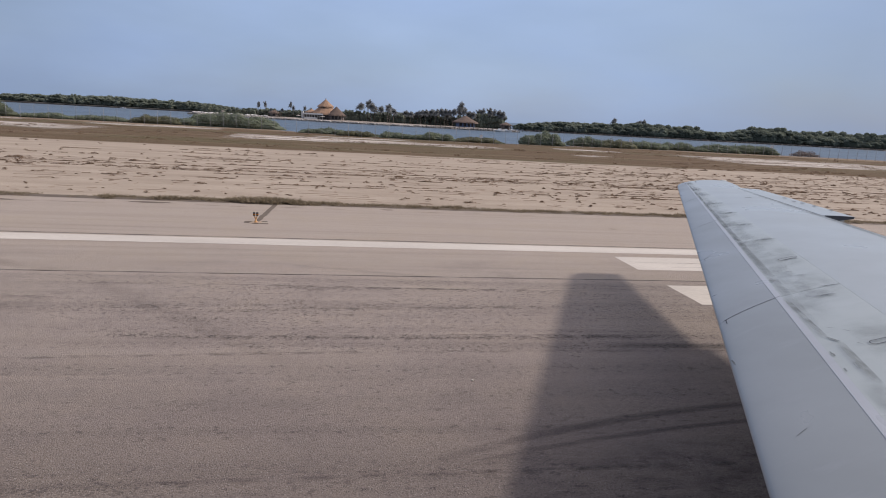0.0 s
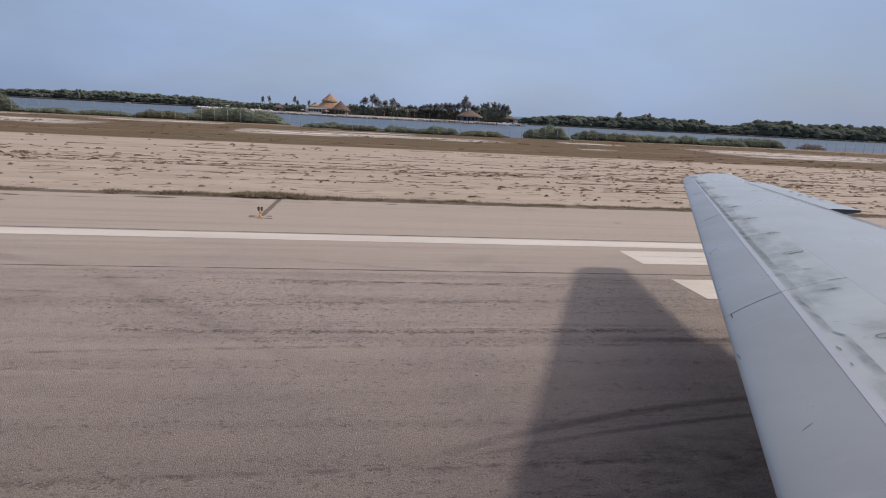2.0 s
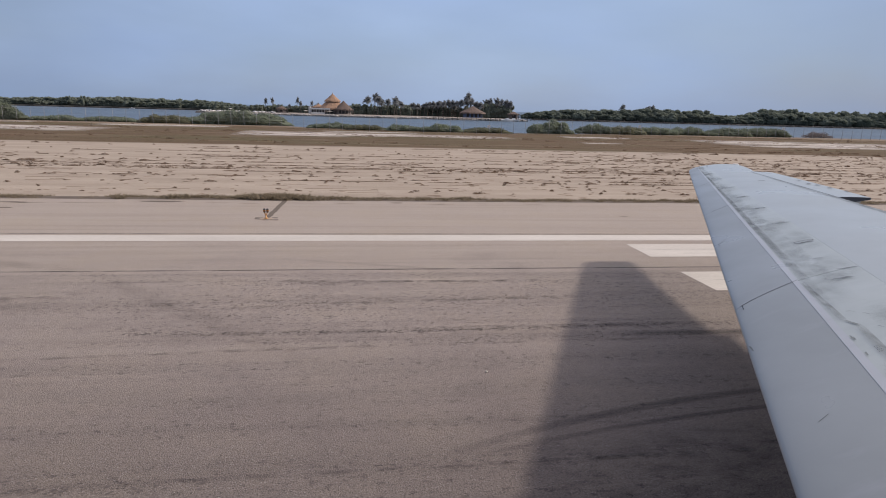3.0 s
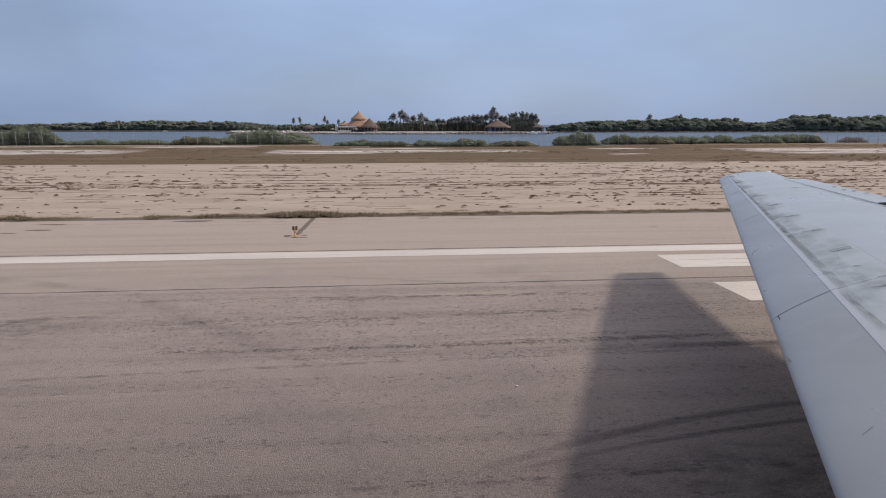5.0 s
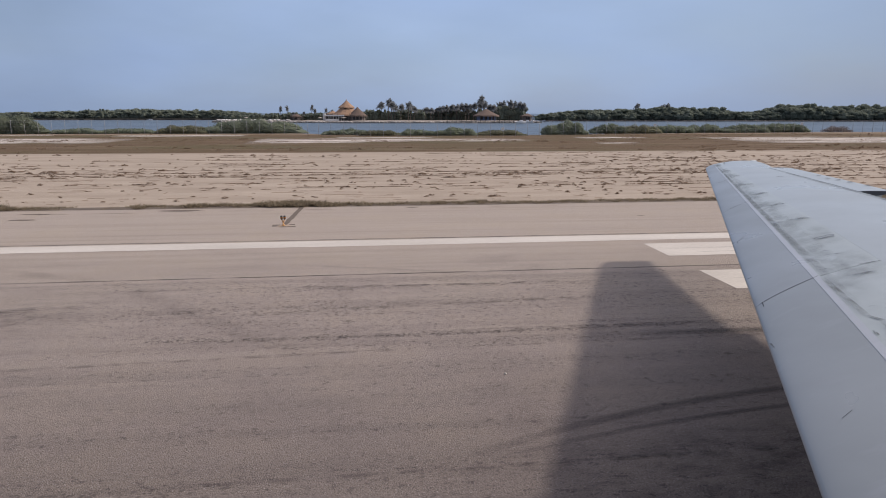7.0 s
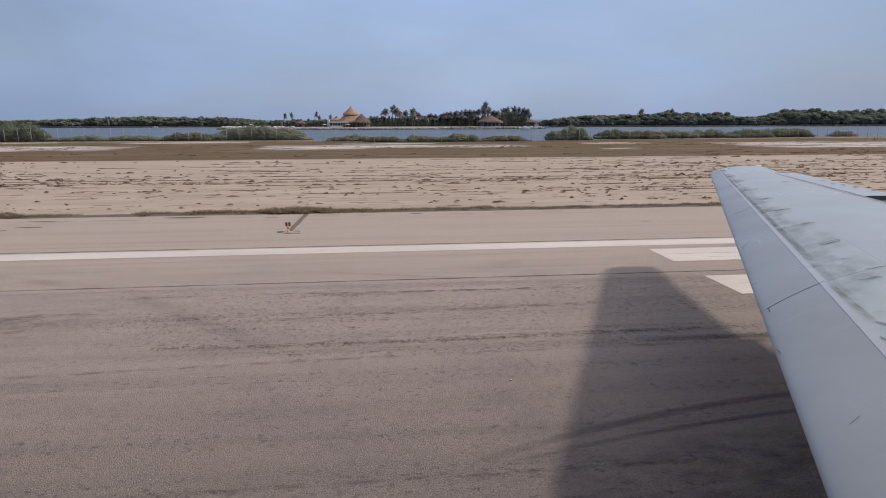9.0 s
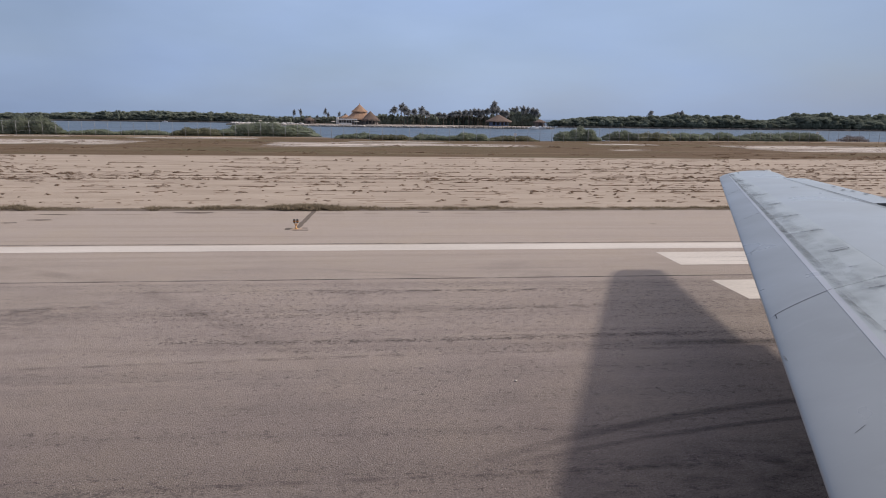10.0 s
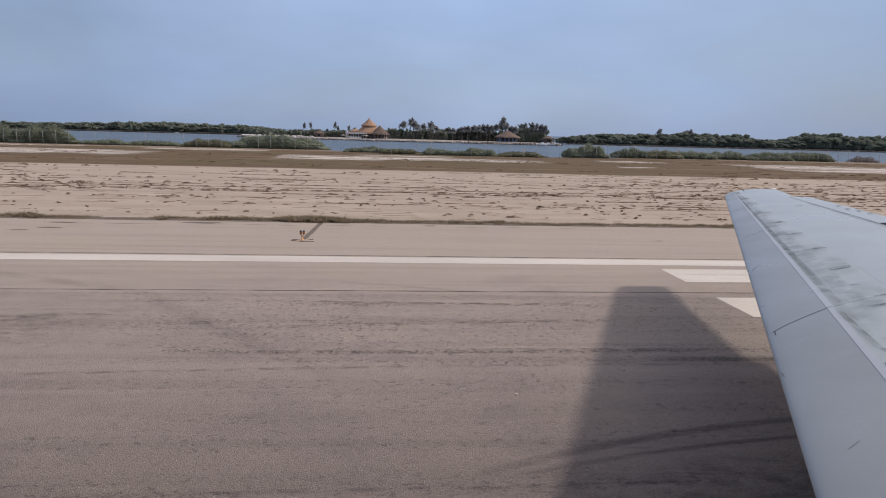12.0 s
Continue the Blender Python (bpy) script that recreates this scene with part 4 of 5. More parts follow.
def creeping_stems():
    """Thin runners that lie on the sand."""
    r = random.Random(23)
    verts, faces = [], []

    def runner(x, y, x2, y2, w):
        n = len(verts)
        verts.extend([(x, y - w, -0.024), (x2, y2 - w, -0.024), (x2, y2 + w, -0.012), (x, y + w, -0.012)])
        faces.append((n, n + 1, n + 2, n + 3))

    for _ in range(700):
        y = 28.4 + 15 * r.random() ** 1.4
        x = r.uniform(-1.1, 1.35) * (y + 14)
        a = r.gauss(0, 0.45)
        for _ in range(r.randint(1, 4)):
            step = r.uniform(0.08, 0.26)
            nx, ny = x + step * math.cos(a), y + step * math.sin(a)
            runner(x, y, nx, ny, r.uniform(0.008, 0.022))
            x, y = nx, ny
            a += r.gauss(0, 0.6)
    for k in range(27):
        y0 = 29.4 + 0.62 * k + (1.1 * (k - 18) if k > 18 else 0)
        x = -70.0
        while x < 90:
            x += r.uniform(6.0, 30.0) * (0.6 if x > 4 else 1.0)
            w = r.uniform(0.004, 0.012)
            for _ in range(r.randint(2, 7)):
                step = r.uniform(0.2, 0.6)
                y = y0 + 0.5 * noise.noise((x * 0.08, y0, 0)) + 0.04 * noise.noise((x, y0, 3))
                y2 = y0 + 0.5 * noise.noise(((x + step) * 0.08, y0, 0)) + 0.04 * noise.noise((x + step, y0, 3))
                runner(x, y, x + step, y2, w * r.uniform(0.6, 1.2))
                x += step
    tagged(new("creeping_stems", mesh_of("creeping_stems", verts, faces, M_SCRUB)), "thin dark creeping plant stems over sand", "creeper", kind="stuff")


def dry_grass_field():
    r = random.Random(24)
    verts, faces = [], []
    for _ in range(5500):
        y = 65 + 56 * r.random() ** 1.2
        x = r.uniform(-1.0, 1.15) * (y + 10)
        if noise.noise((x * 0.05, y * 0.12, 4.0)) + r.uniform(-0.3, 0.3) < -0.12:
            continue
        tuft_geometry(r, x, y, -0.03, 0.6, r.uniform(0.05, 0.15), 6, verts, faces, 0.5)
    weeds, blades = [], []
    for _ in range(900):
        y = 63 + 56 * r.random() ** 0.9
        x = r.uniform(-1.0, 1.15) * (y + 10)
        if noise.noise((x * 0.03, y * 0.16, 14.0)) + r.uniform(-0.25, 0.25) < 0.02:
            continue
        for _ in range(r.choice((1, 1, 2, 4))):
            size = r.uniform(0.07, 0.2)
            clump_geometry(r, x, y + r.uniform(-0.2, 0.2), size * r.uniform(1.4, 3.5), size, size * r.uniform(0.7, 1.1), 34, weeds, blades)
            x += r.uniform(0.3, 1.1)
    tagged(new("dry_weeds", mesh_of("dry_weeds", weeds, blades, M_SCRUB)), "scattered dark dry weed clumps on grass and salt", "weeds", kind="stuff")
    weeds, blades = [], []
    for _ in range(3200):
        y = 66 + 54 * r.random()
        x = r.uniform(-1.0, 1.15) * (y + 10)
        if noise.noise((x * 0.022, y * 0.07, 21.0)) + 0.4 * noise.noise((x * 0.1, y * 0.3, 22.0)) + r.uniform(-0.12, 0.12) < (0.05 if x < 0 else 0.2):
            continue
        tuft_geometry(r, x, y, -0.03, 0.9, r.uniform(0.05, 0.13), 9, weeds, blades, 0.5)
    tagged(new("green_grass", mesh_of("green_grass", weeds, blades, leafy("dull_green_grass", (0.16, 0.135, 0.06), (0.21, 0.175, 0.08), 0.1))), "patches of dull yellowish green grass among the brown", "grass", kind="stuff")
    tagged(new("dry_grass", mesh_of("dry_grass", verts, faces, leafy("dry_brown_grass", (0.12, 0.08, 0.05), (0.17, 0.12, 0.075), 0.1))), "dry brown grass sward before the shore fence", "grass", kind="stuff")


grass_border()
scrub_field()
creeping_stems()
dry_grass_field()


# ---- foliage forms ----
def leaf_cloud(r, lobes, count, leaf, verts, faces, squash=0.8):
    """Leaves spread through rounded lobes (centre, radii), thicker towards their skin."""
    weights = [rx * ry + ry * rz for (_, (rx, ry, rz)) in lobes]
    for _ in range(count):
        (cx, cy, cz), (rx, ry, rz) = r.choices(lobes, weights)[0]
        d = Vector((r.gauss(0, 1), r.gauss(0, 1), r.gauss(0, 1))).normalized()
        q = r.random() ** 0.35 * r.uniform(0.85, 1.1)
        p = Vector((cx + d.x * rx * q, cy + d.y * ry * q, max(0.02, cz + d.z * rz * q)))
        s = leaf * r.uniform(0.6, 1.4)
        u = Vector((r.gauss(0, 1), r.gauss(0, 1), r.gauss(0, 1))).normalized()
        v = u.cross(d + Vector((0.01, 0.02, 0.03))).normalized()
        n = len(verts)
        verts += [tuple(p - u * s), tuple(p + v * s * squash), tuple(p + u * s), tuple(p - v * s * squash)]
        faces.append((n, n + 1, n + 2, n + 3))


def inner_mass(r, lobes, fill, verts, faces):
    """A rough uneven body added inside each lobe, under the loose leaves, to lighten its dark gaps."""
    for (cx, cy, cz), (rx, ry, rz) in lobes:
        base = len(verts)
        for i in range(1, 6):
            t = math.pi * i / 6
            for k in range(9):
                a = 6.2832 * (k + 0.5 * (i % 2)) / 9
                q = fill * r.uniform(0.82, 1.12)
                verts.append((cx + rx * q * math.sin(t) * math.cos(a), cy + ry * q * math.sin(t) * math.sin(a), max(0.0, cz + rz * q * math.cos(t))))
        for i in range(4):
            for k in range(9):
                p, q = base + i * 9 + k, base + i * 9 + (k + 1) % 9
                faces.append((p, q, q + 9, p + 9))
        faces.append(tuple(base + k for k in range(9)))


def limb(bm, a, b, r0, r1, sides=6):
    a, b = Vector(a), Vector(b)
    made = bmesh.ops.create_cone(bm, segments=sides, radius1=r0, radius2=r1, depth=(b - a).length, cap_ends=True)["verts"]
    m = Matrix.Translation((a + b) / 2) @ (b - a).to_track_quat("Z", "Y").to_matrix().to_4x4()
    bmesh.ops.transform(bm, matrix=m, verts=made)


def bush_meshes(seed, width, depth, height, material, leaves, leaf):
    r = random.Random(seed)
    lobes = []
    for k in range(max(5, int(width * 1.4))):
        x = (k + r.uniform(0.1, 0.9)) / max(5, int(width * 1.4)) - 0.5
        h = height * (0.62 + 0.38 * r.random()) * (1 - abs(2 * x) ** 3.5) ** 0.5
        lobes.append(((x * width * 0.94, r.uniform(-0.3, 0.3) * depth, h * 0.45), (width * 0.11 + 0.25, depth * 0.4, h * 0.55)))
    verts, faces = [], []
    leaf_cloud(r, lobes, leaves, leaf, verts, faces)
    if material != M_BUSH_GREY:
        inner_mass(r, lobes + [((cx, 0.0, cz * 0.5), (rx * 1.5, depth * 0.45, rz * 0.95)) for (cx, cy, cz), (rx, ry, rz) in lobes], 0.8, verts, faces)
    crown = mesh_of("leaves", verts, faces, material)
    stems = []
    for (cx, cy, cz), (rx, ry, rz) in lobes[::2]:
        bm = bmesh.new()
        limb(bm, (cx * 0.9, cy * 0.5, -0.6), (cx, cy, cz), 0.07, 0.03, 5)
        limb(bm, (cx, cy, cz - 0.02), (cx + r.uniform(-0.4, 0.4), cy, cz + rz * 0.6), 0.035, 0.012, 4)
        stems.append(of_bmesh("stem", bm, M_BARK))
    return crown, stems


BUSHES = [  # x from, x to, height, tone
    (-74, -61, 3.7, M_BUSH), (-60, -50, 0.95, M_BUSH), (-51, -41, 0.95, M_BUSH), (-40.2, -31.6, 1.6, M_BUSH_PALE), (-31.6, -14.2, 2.85, M_BUSH),
    (-9.4, -1, 1.1, M_BUSH), (-2, 5.2, 1.0, M_BUSH_PALE), (5.5, 13, 1.25, M_BUSH), (12, 20.8, 1.5, M_BUSH), (21, 30, 0.95, M_BUSH_PALE), (34.6, 43, 3.0, M_BUSH), (45, 52, 2.1, M_BUSH),
    (51, 59, 1.7, M_BUSH_PALE), (57, 66, 1.6, M_BUSH), (65, 74, 1.7, M_BUSH), (73, 82, 1.7, M_BUSH), (80, 91.6, 2.1, M_BUSH), (96.5, 102.5, 1.5, M_BUSH_GREY), (-90, -70, 4.0, M_BUSH)]
for k, (x0, x1, h, tone) in enumerate(BUSHES):
    w = x1 - x0
    near = 1 + (bay((x0 + x1) / 2) + 0.6) / 124.6
    b = thing("bush", {M_BUSH: "dense green shore bush behind the wire fence", M_BUSH_PALE: "low yellowish green bush behind the wire fence", M_BUSH_GREY: "bare greyish brown bush near the water"}[tone], "bush", "bushes along the shore", at=((x0 + x1) / 2 * near, (124.6 + (k % 3) * 0.7) * near, -0.05), size=near)
    crown, stems = bush_meshes(100 + k, w * 1.04, 3.2, h + 0.25, tone, int((450 if tone == M_BUSH_GREY else 1300) * w * (0.4 + h * 0.35)), 0.09)
    part("leaves", crown, b)
    for stem in stems:
        part("stem", stem, b, "thin grey stem")


# ---- shore fence ----
def shore_fence():
    f = thing("wire_fence", "galvanised wire fence with leaning top arms along the shore", "fence", at=(0, 120.0, -0.03))
    bm = bmesh.new()
    limb(bm, (0, 0, -0.2), (0, 0, 2.25), 0.036, 0.032, 8)
    limb(bm, (0, 0, 2.2), (0, 0.28, 2.58), 0.026, 0.022, 6)
    post = of_bmesh("post", bm, M_STEEL, True)
    feet = [k * 2.27 - 0.4 for k in range(-40, 55)]
    for x in feet:
        ob = part("post", post, f)
        ob.location = (x, bay(x), 0.0)
    for z, dy in ((0.12, 0), (0.8, 0), (1.5, 0), (2.2, 0), (2.38, 0.14), (2.55, 0.27)):
        bm = bmesh.new()
        for xa, xb in zip(feet, feet[1:]):
            limb(bm, (xa, bay(xa) + dy, z), (xb, bay(xb) + dy, z), 0.007, 0.007, 4)
        part("wire", of_bmesh("wire", bm, M_STEEL), f)
    return f


shore_fence()
for x, z in ((22.2, 1.25), (53.6, 1.7), (87.6, 1.85)):
    s = thing("fence_sign", "small blank white sign hung on the wire fence", "sign", "signs on the fence", at=(x, 119.93 + bay(x), z))
    part("board", box("board", (-0.27, -0.012, -0.25), (0.27, 0.012, 0.25), M_WHITEWALL, 0.006), s)
    for dx in (-0.2, 0.2):
        part("clip", box("clip", (dx - 0.02, 0.01, 0.2), (dx + 0.02, 0.09, 0.24), M_STEEL, 0.003), s)


# ---- far shores ----
def land(name, outline, material, label, top, seed):
    """Low land with a sloping rim; outline as (x, y) round it."""
    r = random.Random(seed)
    cx = sum(p[0] for p in outline) / len(outline)
    cy = sum(p[1] for p in outline) / len(outline)
    ring = []
    for i, (x, y) in enumerate(outline):
        x2, y2 = outline[(i + 1) % len(outline)]
        n = max(2, int(math.hypot(x2 - x, y2 - y) / 4))
        ring += [(x + (x2 - x) * k / n + r.uniform(-0.6, 0.6), y + (y2 - y) * k / n + r.uniform(-0.8, 0.8)) for k in range(n)]
    verts, n = [], len(ring)
    for inset, z in ((0.0, -1.2), (0.8, 0.55 * top), (3.0, top)):
        for x, y in ring:
            dx, dy = cx - x, cy - y
            q = math.hypot(dx, dy) or 1
            verts.append((x + dx / q * inset, y + dy / q * inset, z + (r.uniform(-0.12, 0.12) if z > 0 else 0)))
    faces = [(i + k * n, (i + 1) % n + k * n, (i + 1) % n + (k + 1) * n, i + (k + 1) * n) for k in range(2) for i in range(n)]
    faces.append(tuple(range(2 * n, 3 * n)))
    tagged(new(name, mesh_of(name, verts, faces, material)), label, "shore", kind="structure")


land("island_ground", [(-71, 291), (-60, 286), (-25, 280), (0, 276), (40, 277), (72, 279), (78, 290), (70, 330), (0, 345), (-60, 335)], M_ISLE, "pale sandy resort island with rocky rim", 0.55, 1)
land("right_bank_ground", [(92, 334), (200, 330), (330, 324), (520, 316), (620, 420), (300, 470), (112, 385)], M_BANK, "dark muddy mangrove bank", 0.3, 2)
land("left_bank_ground", [(-420, 384), (-250, 386), (-140, 388), (-72, 392), (-70, 420), (-200, 480), (-430, 470)], M_BANK, "dark muddy mangrove bank", 0.3, 3)


def mangrove_meshes(seed):
    r = random.Random(seed)
    lobes = [((r.uniform(-0.42, 0.42), r.uniform(-0.3, 0.3), r.uniform(0.34, 0.76)), (r.uniform(0.10, 0.24), r.uniform(0.14, 0.24), r.uniform(0.08, 0.17))) for _ in range(20)]
    lobes += [((x, 0, 0.2), (0.26, 0.24, 0.2)) for x in (-0.3, 0, 0.3)]
    verts, faces = [], []
    leaf_cloud(r, lobes, 2900, 0.031, verts, faces)
    inner_mass(r, lobes + [((x, r.uniform(-0.05, 0.05), 0.32), (0.30, 0.36, 0.44)) for x in (-0.24, 0.0, 0.24)], 0.83, verts, faces)
    bm = bmesh.new()
    limb(bm, (0, 0, -0.1), (0.03, 0, 0.45), 0.035, 0.02)
    for (cx, cy, cz), _ in lobes[:6]:
        limb(bm, (0.02, 0, 0.25), (cx, cy, cz), 0.016, 0.006, 5)
    return mesh_of("crown", verts, faces, M_MANGROVE), of_bmesh("trunk", bm, M_BARK)


MANGROVES = [mangrove_meshes(300 + k) for k in range(6)]


def mangrove(x, y, h, w, r, label, name="mangrove_tree"):
    t = thing(name, label, "tree", "trees on the far shores", at=(x, y, 0.15), turn=r.uniform(-0.4, 0.4))
    t.scale = (w, w, h)
    crown, trunk = r.choice(MANGROVES)
    part("crown", crown, t)
    part("trunk", trunk, t)


def skyline(profile, x):
    for (xa, ha), (xb, hb) in zip(profile, profile[1:]):
        if xa <= x <= xb:
            return ha + (hb - ha) * (x - xa) / (xb - xa)
    return profile[-1][1]


RIGHT = [(91, 2.7), (102, 5.0), (118, 6.3), (130, 6.1), (146, 7.4), (162, 7.8), (175, 7.6), (191, 7.9), (201, 5.8), (213, 5.2), (222, 6.4), (231, 9.6), (241, 10.4), (250, 8.2), (260, 8.6), (283, 9.4), (330, 9.4), (430, 9.2)]
LEFT = [(-420, 6.4), (-320, 5.0), (-212, 4.1), (-197, 4.6), (-175, 5.2), (-156, 6.1), (-140, 6.5), (-126, 5.9), (-110, 6.3), (-94, 5.8), (-84, 5.2), (-74, 3.6)]
rt = random.Random(31)
for profile, y0, slope in ((RIGHT, 337.0, -0.04), (LEFT, 391.0, 0.02)):
    x = profile[0][0]
    while x < profile[-1][0]:
        h = skyline(profile, x)
        far = y0 + slope * (x - profile[0][0])
        mangrove(x, far + rt.uniform(4, 9), h * rt.uniform(0.98, 1.15), h * rt.uniform(1.1, 1.5) + 1.5, rt, "dense dark green mangrove tree on the far shore")
        mangrove(x + 2, far + rt.uniform(0, 4), h * rt.uniform(0.62, 0.95), h * rt.uniform(0.9, 1.3) + 1.5, rt, "low dark green mangrove at the water's edge")
        x += max(4.6, h * 0.8)


def thicket():
    """The close growth between and behind the single trees of both banks."""
    r = random.Random(33)
    verts, faces = [], []
    for profile, y0, slope in ((RIGHT, 337.0, -0.04), (LEFT, 391.0, 0.02)):
        x = profile[0][0] + 2.0
        while x < profile[-1][0]:
            top = skyline(profile, x) * r.uniform(0.88, 1.1)
            y = y0 + slope * (x - profile[0][0]) + r.uniform(3, 9)
            wide = 0.5 * top + 1.0
            lobes = [((x + r.uniform(-0.9, 0.9) * wide, y + r.uniform(-2, 2), top * r.uniform(0.3, 0.82)), (wide * r.uniform(0.25, 0.45), 1.6, top * r.uniform(0.1, 0.17))) for _ in range(9)]
            lobes += [((x, y, top * 0.42), (wide, 1.6, top * 0.45))]
            leaf_cloud(r, lobes, 650, 0.26, verts, faces)
            inner_mass(r, lobes, 0.88, verts, faces)
            x += max(2.4, top * 0.45)
    tagged(new("mangrove_thicket", mesh_of("mangrove_thicket", verts, faces, M_MANGROVE)), "close dark green mangrove growth along the far shores", "mangroves", kind="stuff")


thicket()
for x, h in ((-166.5, 6.9), (-159, 7.1)):
    mangrove(x, 396, h, 2.8, rt, "taller flat-topped tree standing over the mangrove bank")
# ---- resort island ----
def palm_meshes(seed, bend):
    """A coconut palm one metre high: curved trunk and feathered fronds blown to one side."""
    r = random.Random(seed)
    bm = bmesh.new()
    pts = [Vector((bend * (k / 6) ** 2, 0, 0.78 * k / 6)) for k in range(7)]
    for a, b, k in zip(pts, pts[1:], range(6)):
        limb(bm, a, b, 0.022 - 0.0018 * k, 0.021 - 0.0018 * k, 7)
    trunk = of_bmesh("trunk", bm, M_BARK, True)
    verts, faces = [], []
    top = pts[-1]
    leaf_cloud(r, [((top.x + 0.02, 0, top.z + 0.07), (0.10, 0.10, 0.12)), ((top.x + 0.05, 0, top.z + 0.14), (0.07, 0.07, 0.08))], 90, 0.035, verts, faces, 0.5)
    for k in range(38):
        a = 6.283 * k / 38 + r.uniform(-0.2, 0.2)
        rise = r.uniform(-0.3, 2.0)
        d = Vector((math.cos(a) + 0.5, math.sin(a), 0)).normalized()
        length = r.uniform(0.13, 0.23)
        prev = None
        for s in range(7):
            q = s / 6
            p = top + d * length * q + Vector((0, 0, length * (rise * q - 1.15 * q * q)))
            if prev is not None:
                side = d.cross(Vector((0, 0, 1))).normalized()
                w = 0.075 * math.sin(math.pi * min(0.95, q * 0.85 + 0.12)) + 0.008
                for sg in (-1, 1):
                    n = len(verts)
                    verts += [tuple(prev), tuple(p), tuple(p + side * sg * w - Vector((0, 0, w * 0.7)) + d * 0.03)]
                    faces.append((n, n + 1, n + 2))
                    n = len(verts)
                    mid = prev.lerp(p, 0.5)
                    verts += [tuple(prev), tuple(mid), tuple(mid + side * sg * w * 1.15 - Vector((0, 0, w * 1.0)))]
                    faces.append((n, n + 1, n + 2))
            prev = p
    return mesh_of("fronds", verts, faces, M_PALM), trunk


PALMS = [palm_meshes(400 + k, b) for k, b in enumerate((0.03, 0.05, 0.08, 0.0, 0.02))]


def palm(x, y, h, spread, r, label="tall coconut palm with windblown fronds"):
    t = thing("palm_tree", label, "palm", "palms on the island", at=(x, y, 0.4), turn=r.uniform(-0.3, 0.3))
    t.scale = (spread, spread, h * 1.06)
    fronds, trunk = r.choice(PALMS)
    part("fronds", fronds, t)
    part("trunk", trunk, t, "thin grey trunk")


rp = random.Random(41)
for x, h in ((-42.1, 6.3), (-39, 6.6), (-28, 7.1), (-26.4, 5.3), (-21.3, 5.6), (-18.7, 4.8), (-36.5, 3.6), (-31.6, 3.9)):
    palm(x, 300, h, 4.4, rp, "slender palm with a small windblown crown")
for x, h in ((3.3, 8.4), (7.8, 9.9), (8.7, 8.4), (10.4, 7.0), (13.4, 7.4), (16.6, 8.4), (18, 7.0), (19.5, 6.3), (24.3, 5.9), (27, 5.6), (31, 6.3), (33.4, 5.8), (35.6, 5.8), (38.3, 6.6), (40.4, 7.4), (42.5, 7.2), (43.9, 7.7),
             (46.7, 7.2), (49.9, 11.2), (50.6, 8.6), (53.2, 9.0), (54.4, 7.3), (55.9, 7.1), (58.7, 6.3), (22, 5.0), (29, 5.2), (37, 5.4), (45, 5.6)):
    palm(x, 300 + rp.uniform(-8, 6), h, rp.uniform(9.0, 11.0), rp)
for x, h in ((32.2, 6.4), (34.6, 6.9), (37.2, 7.2), (39.2, 6.8), (41.4, 7.9), (45.2, 7.4), (47.6, 8.0), (60.4, 8.4), (62.2, 9.0), (64.6, 9.2), (66.8, 8.8), (69.0, 8.5), (70.6, 8.0)):
    palm(x, 297 + rp.uniform(-3, 3), h, rp.uniform(7.5, 9.0), rp)
for x, h in ((148.0, 8.8), (166.5, 8.8), (163.6, 8.0), (234.0, 7.8)):
    palm(x, 345, h, 10.0, rp, "lone palm standing over the mangrove bank")
for x in np.arange(-3.5, 70, 1.9):
    mangrove(float(x), 304 + rp.uniform(-2, 4), rp.uniform(5.2, 6.8), rp.uniform(4.2, 5.8), rp, "dark green shrub beneath the island palms", "island_shrub")
for x, h in ((59.5, 7.6), (61.2, 8.2), (62.9, 8.4), (64.5, 8.7), (66.4, 8.0), (68, 7.8), (69.6, 7.6), (71.0, 5.6), (60.5, 6.5), (63.3, 7.0), (65, 6.6), (67.2, 6.8), (69, 6.2)):
    mangrove(x, 297 + rp.uniform(-3, 3), h, rp.uniform(4.8, 6.2), rp, "tall dark dense tree at the island's end", "island_tree")
for x in np.arange(-66, -16, 2.0):
    mangrove(float(x), 308 + rp.uniform(-3, 5), rp.uniform(3.5, 4.6) + (0.3 if x > -45 else 0.0), rp.uniform(4.2, 6.0), rp, "low dull green shrub on the island", "island_shrub")


def thatch_roof(name, tiers, material, at, sides=28):
    """A round thatched roof with drooping shaggy eaves; tiers of (radius below, foot, radius above, head)."""
    r = random.Random(len(tiers) * 7 + int(at[0]))
    verts, faces = [], []
    for rb, zb, ra, za in tiers:
        base = len(verts)
        rings = []
        for k, q in enumerate((0.0, 0.06, 0.4, 0.75, 1.0)):
            rad = rb + (ra - rb) * q
            z = zb + (za - zb) * (q ** 1.12)
            if k == 0:
                z -= 0.35
            rings.append((rad, z))
        for k, (rad, z) in enumerate(rings):
            for s in range(sides):
                a = 6.2832 * s / sides
                j = r.uniform(0.97, 1.03)
                verts.append((rad * j * math.cos(a), rad * j * math.sin(a), z + (r.uniform(-0.2, 0.1) if k == 0 else 0)))
        for k in range(4):
            for s in range(sides):
                p, q = base + k * sides + s, base + k * sides + (s + 1) % sides
                faces.append((p, q, q + sides, p + sides))
        faces.append(tuple(base + 4 * sides + s for s in range(sides)))
    return mesh_of(name, verts, faces, material, False)


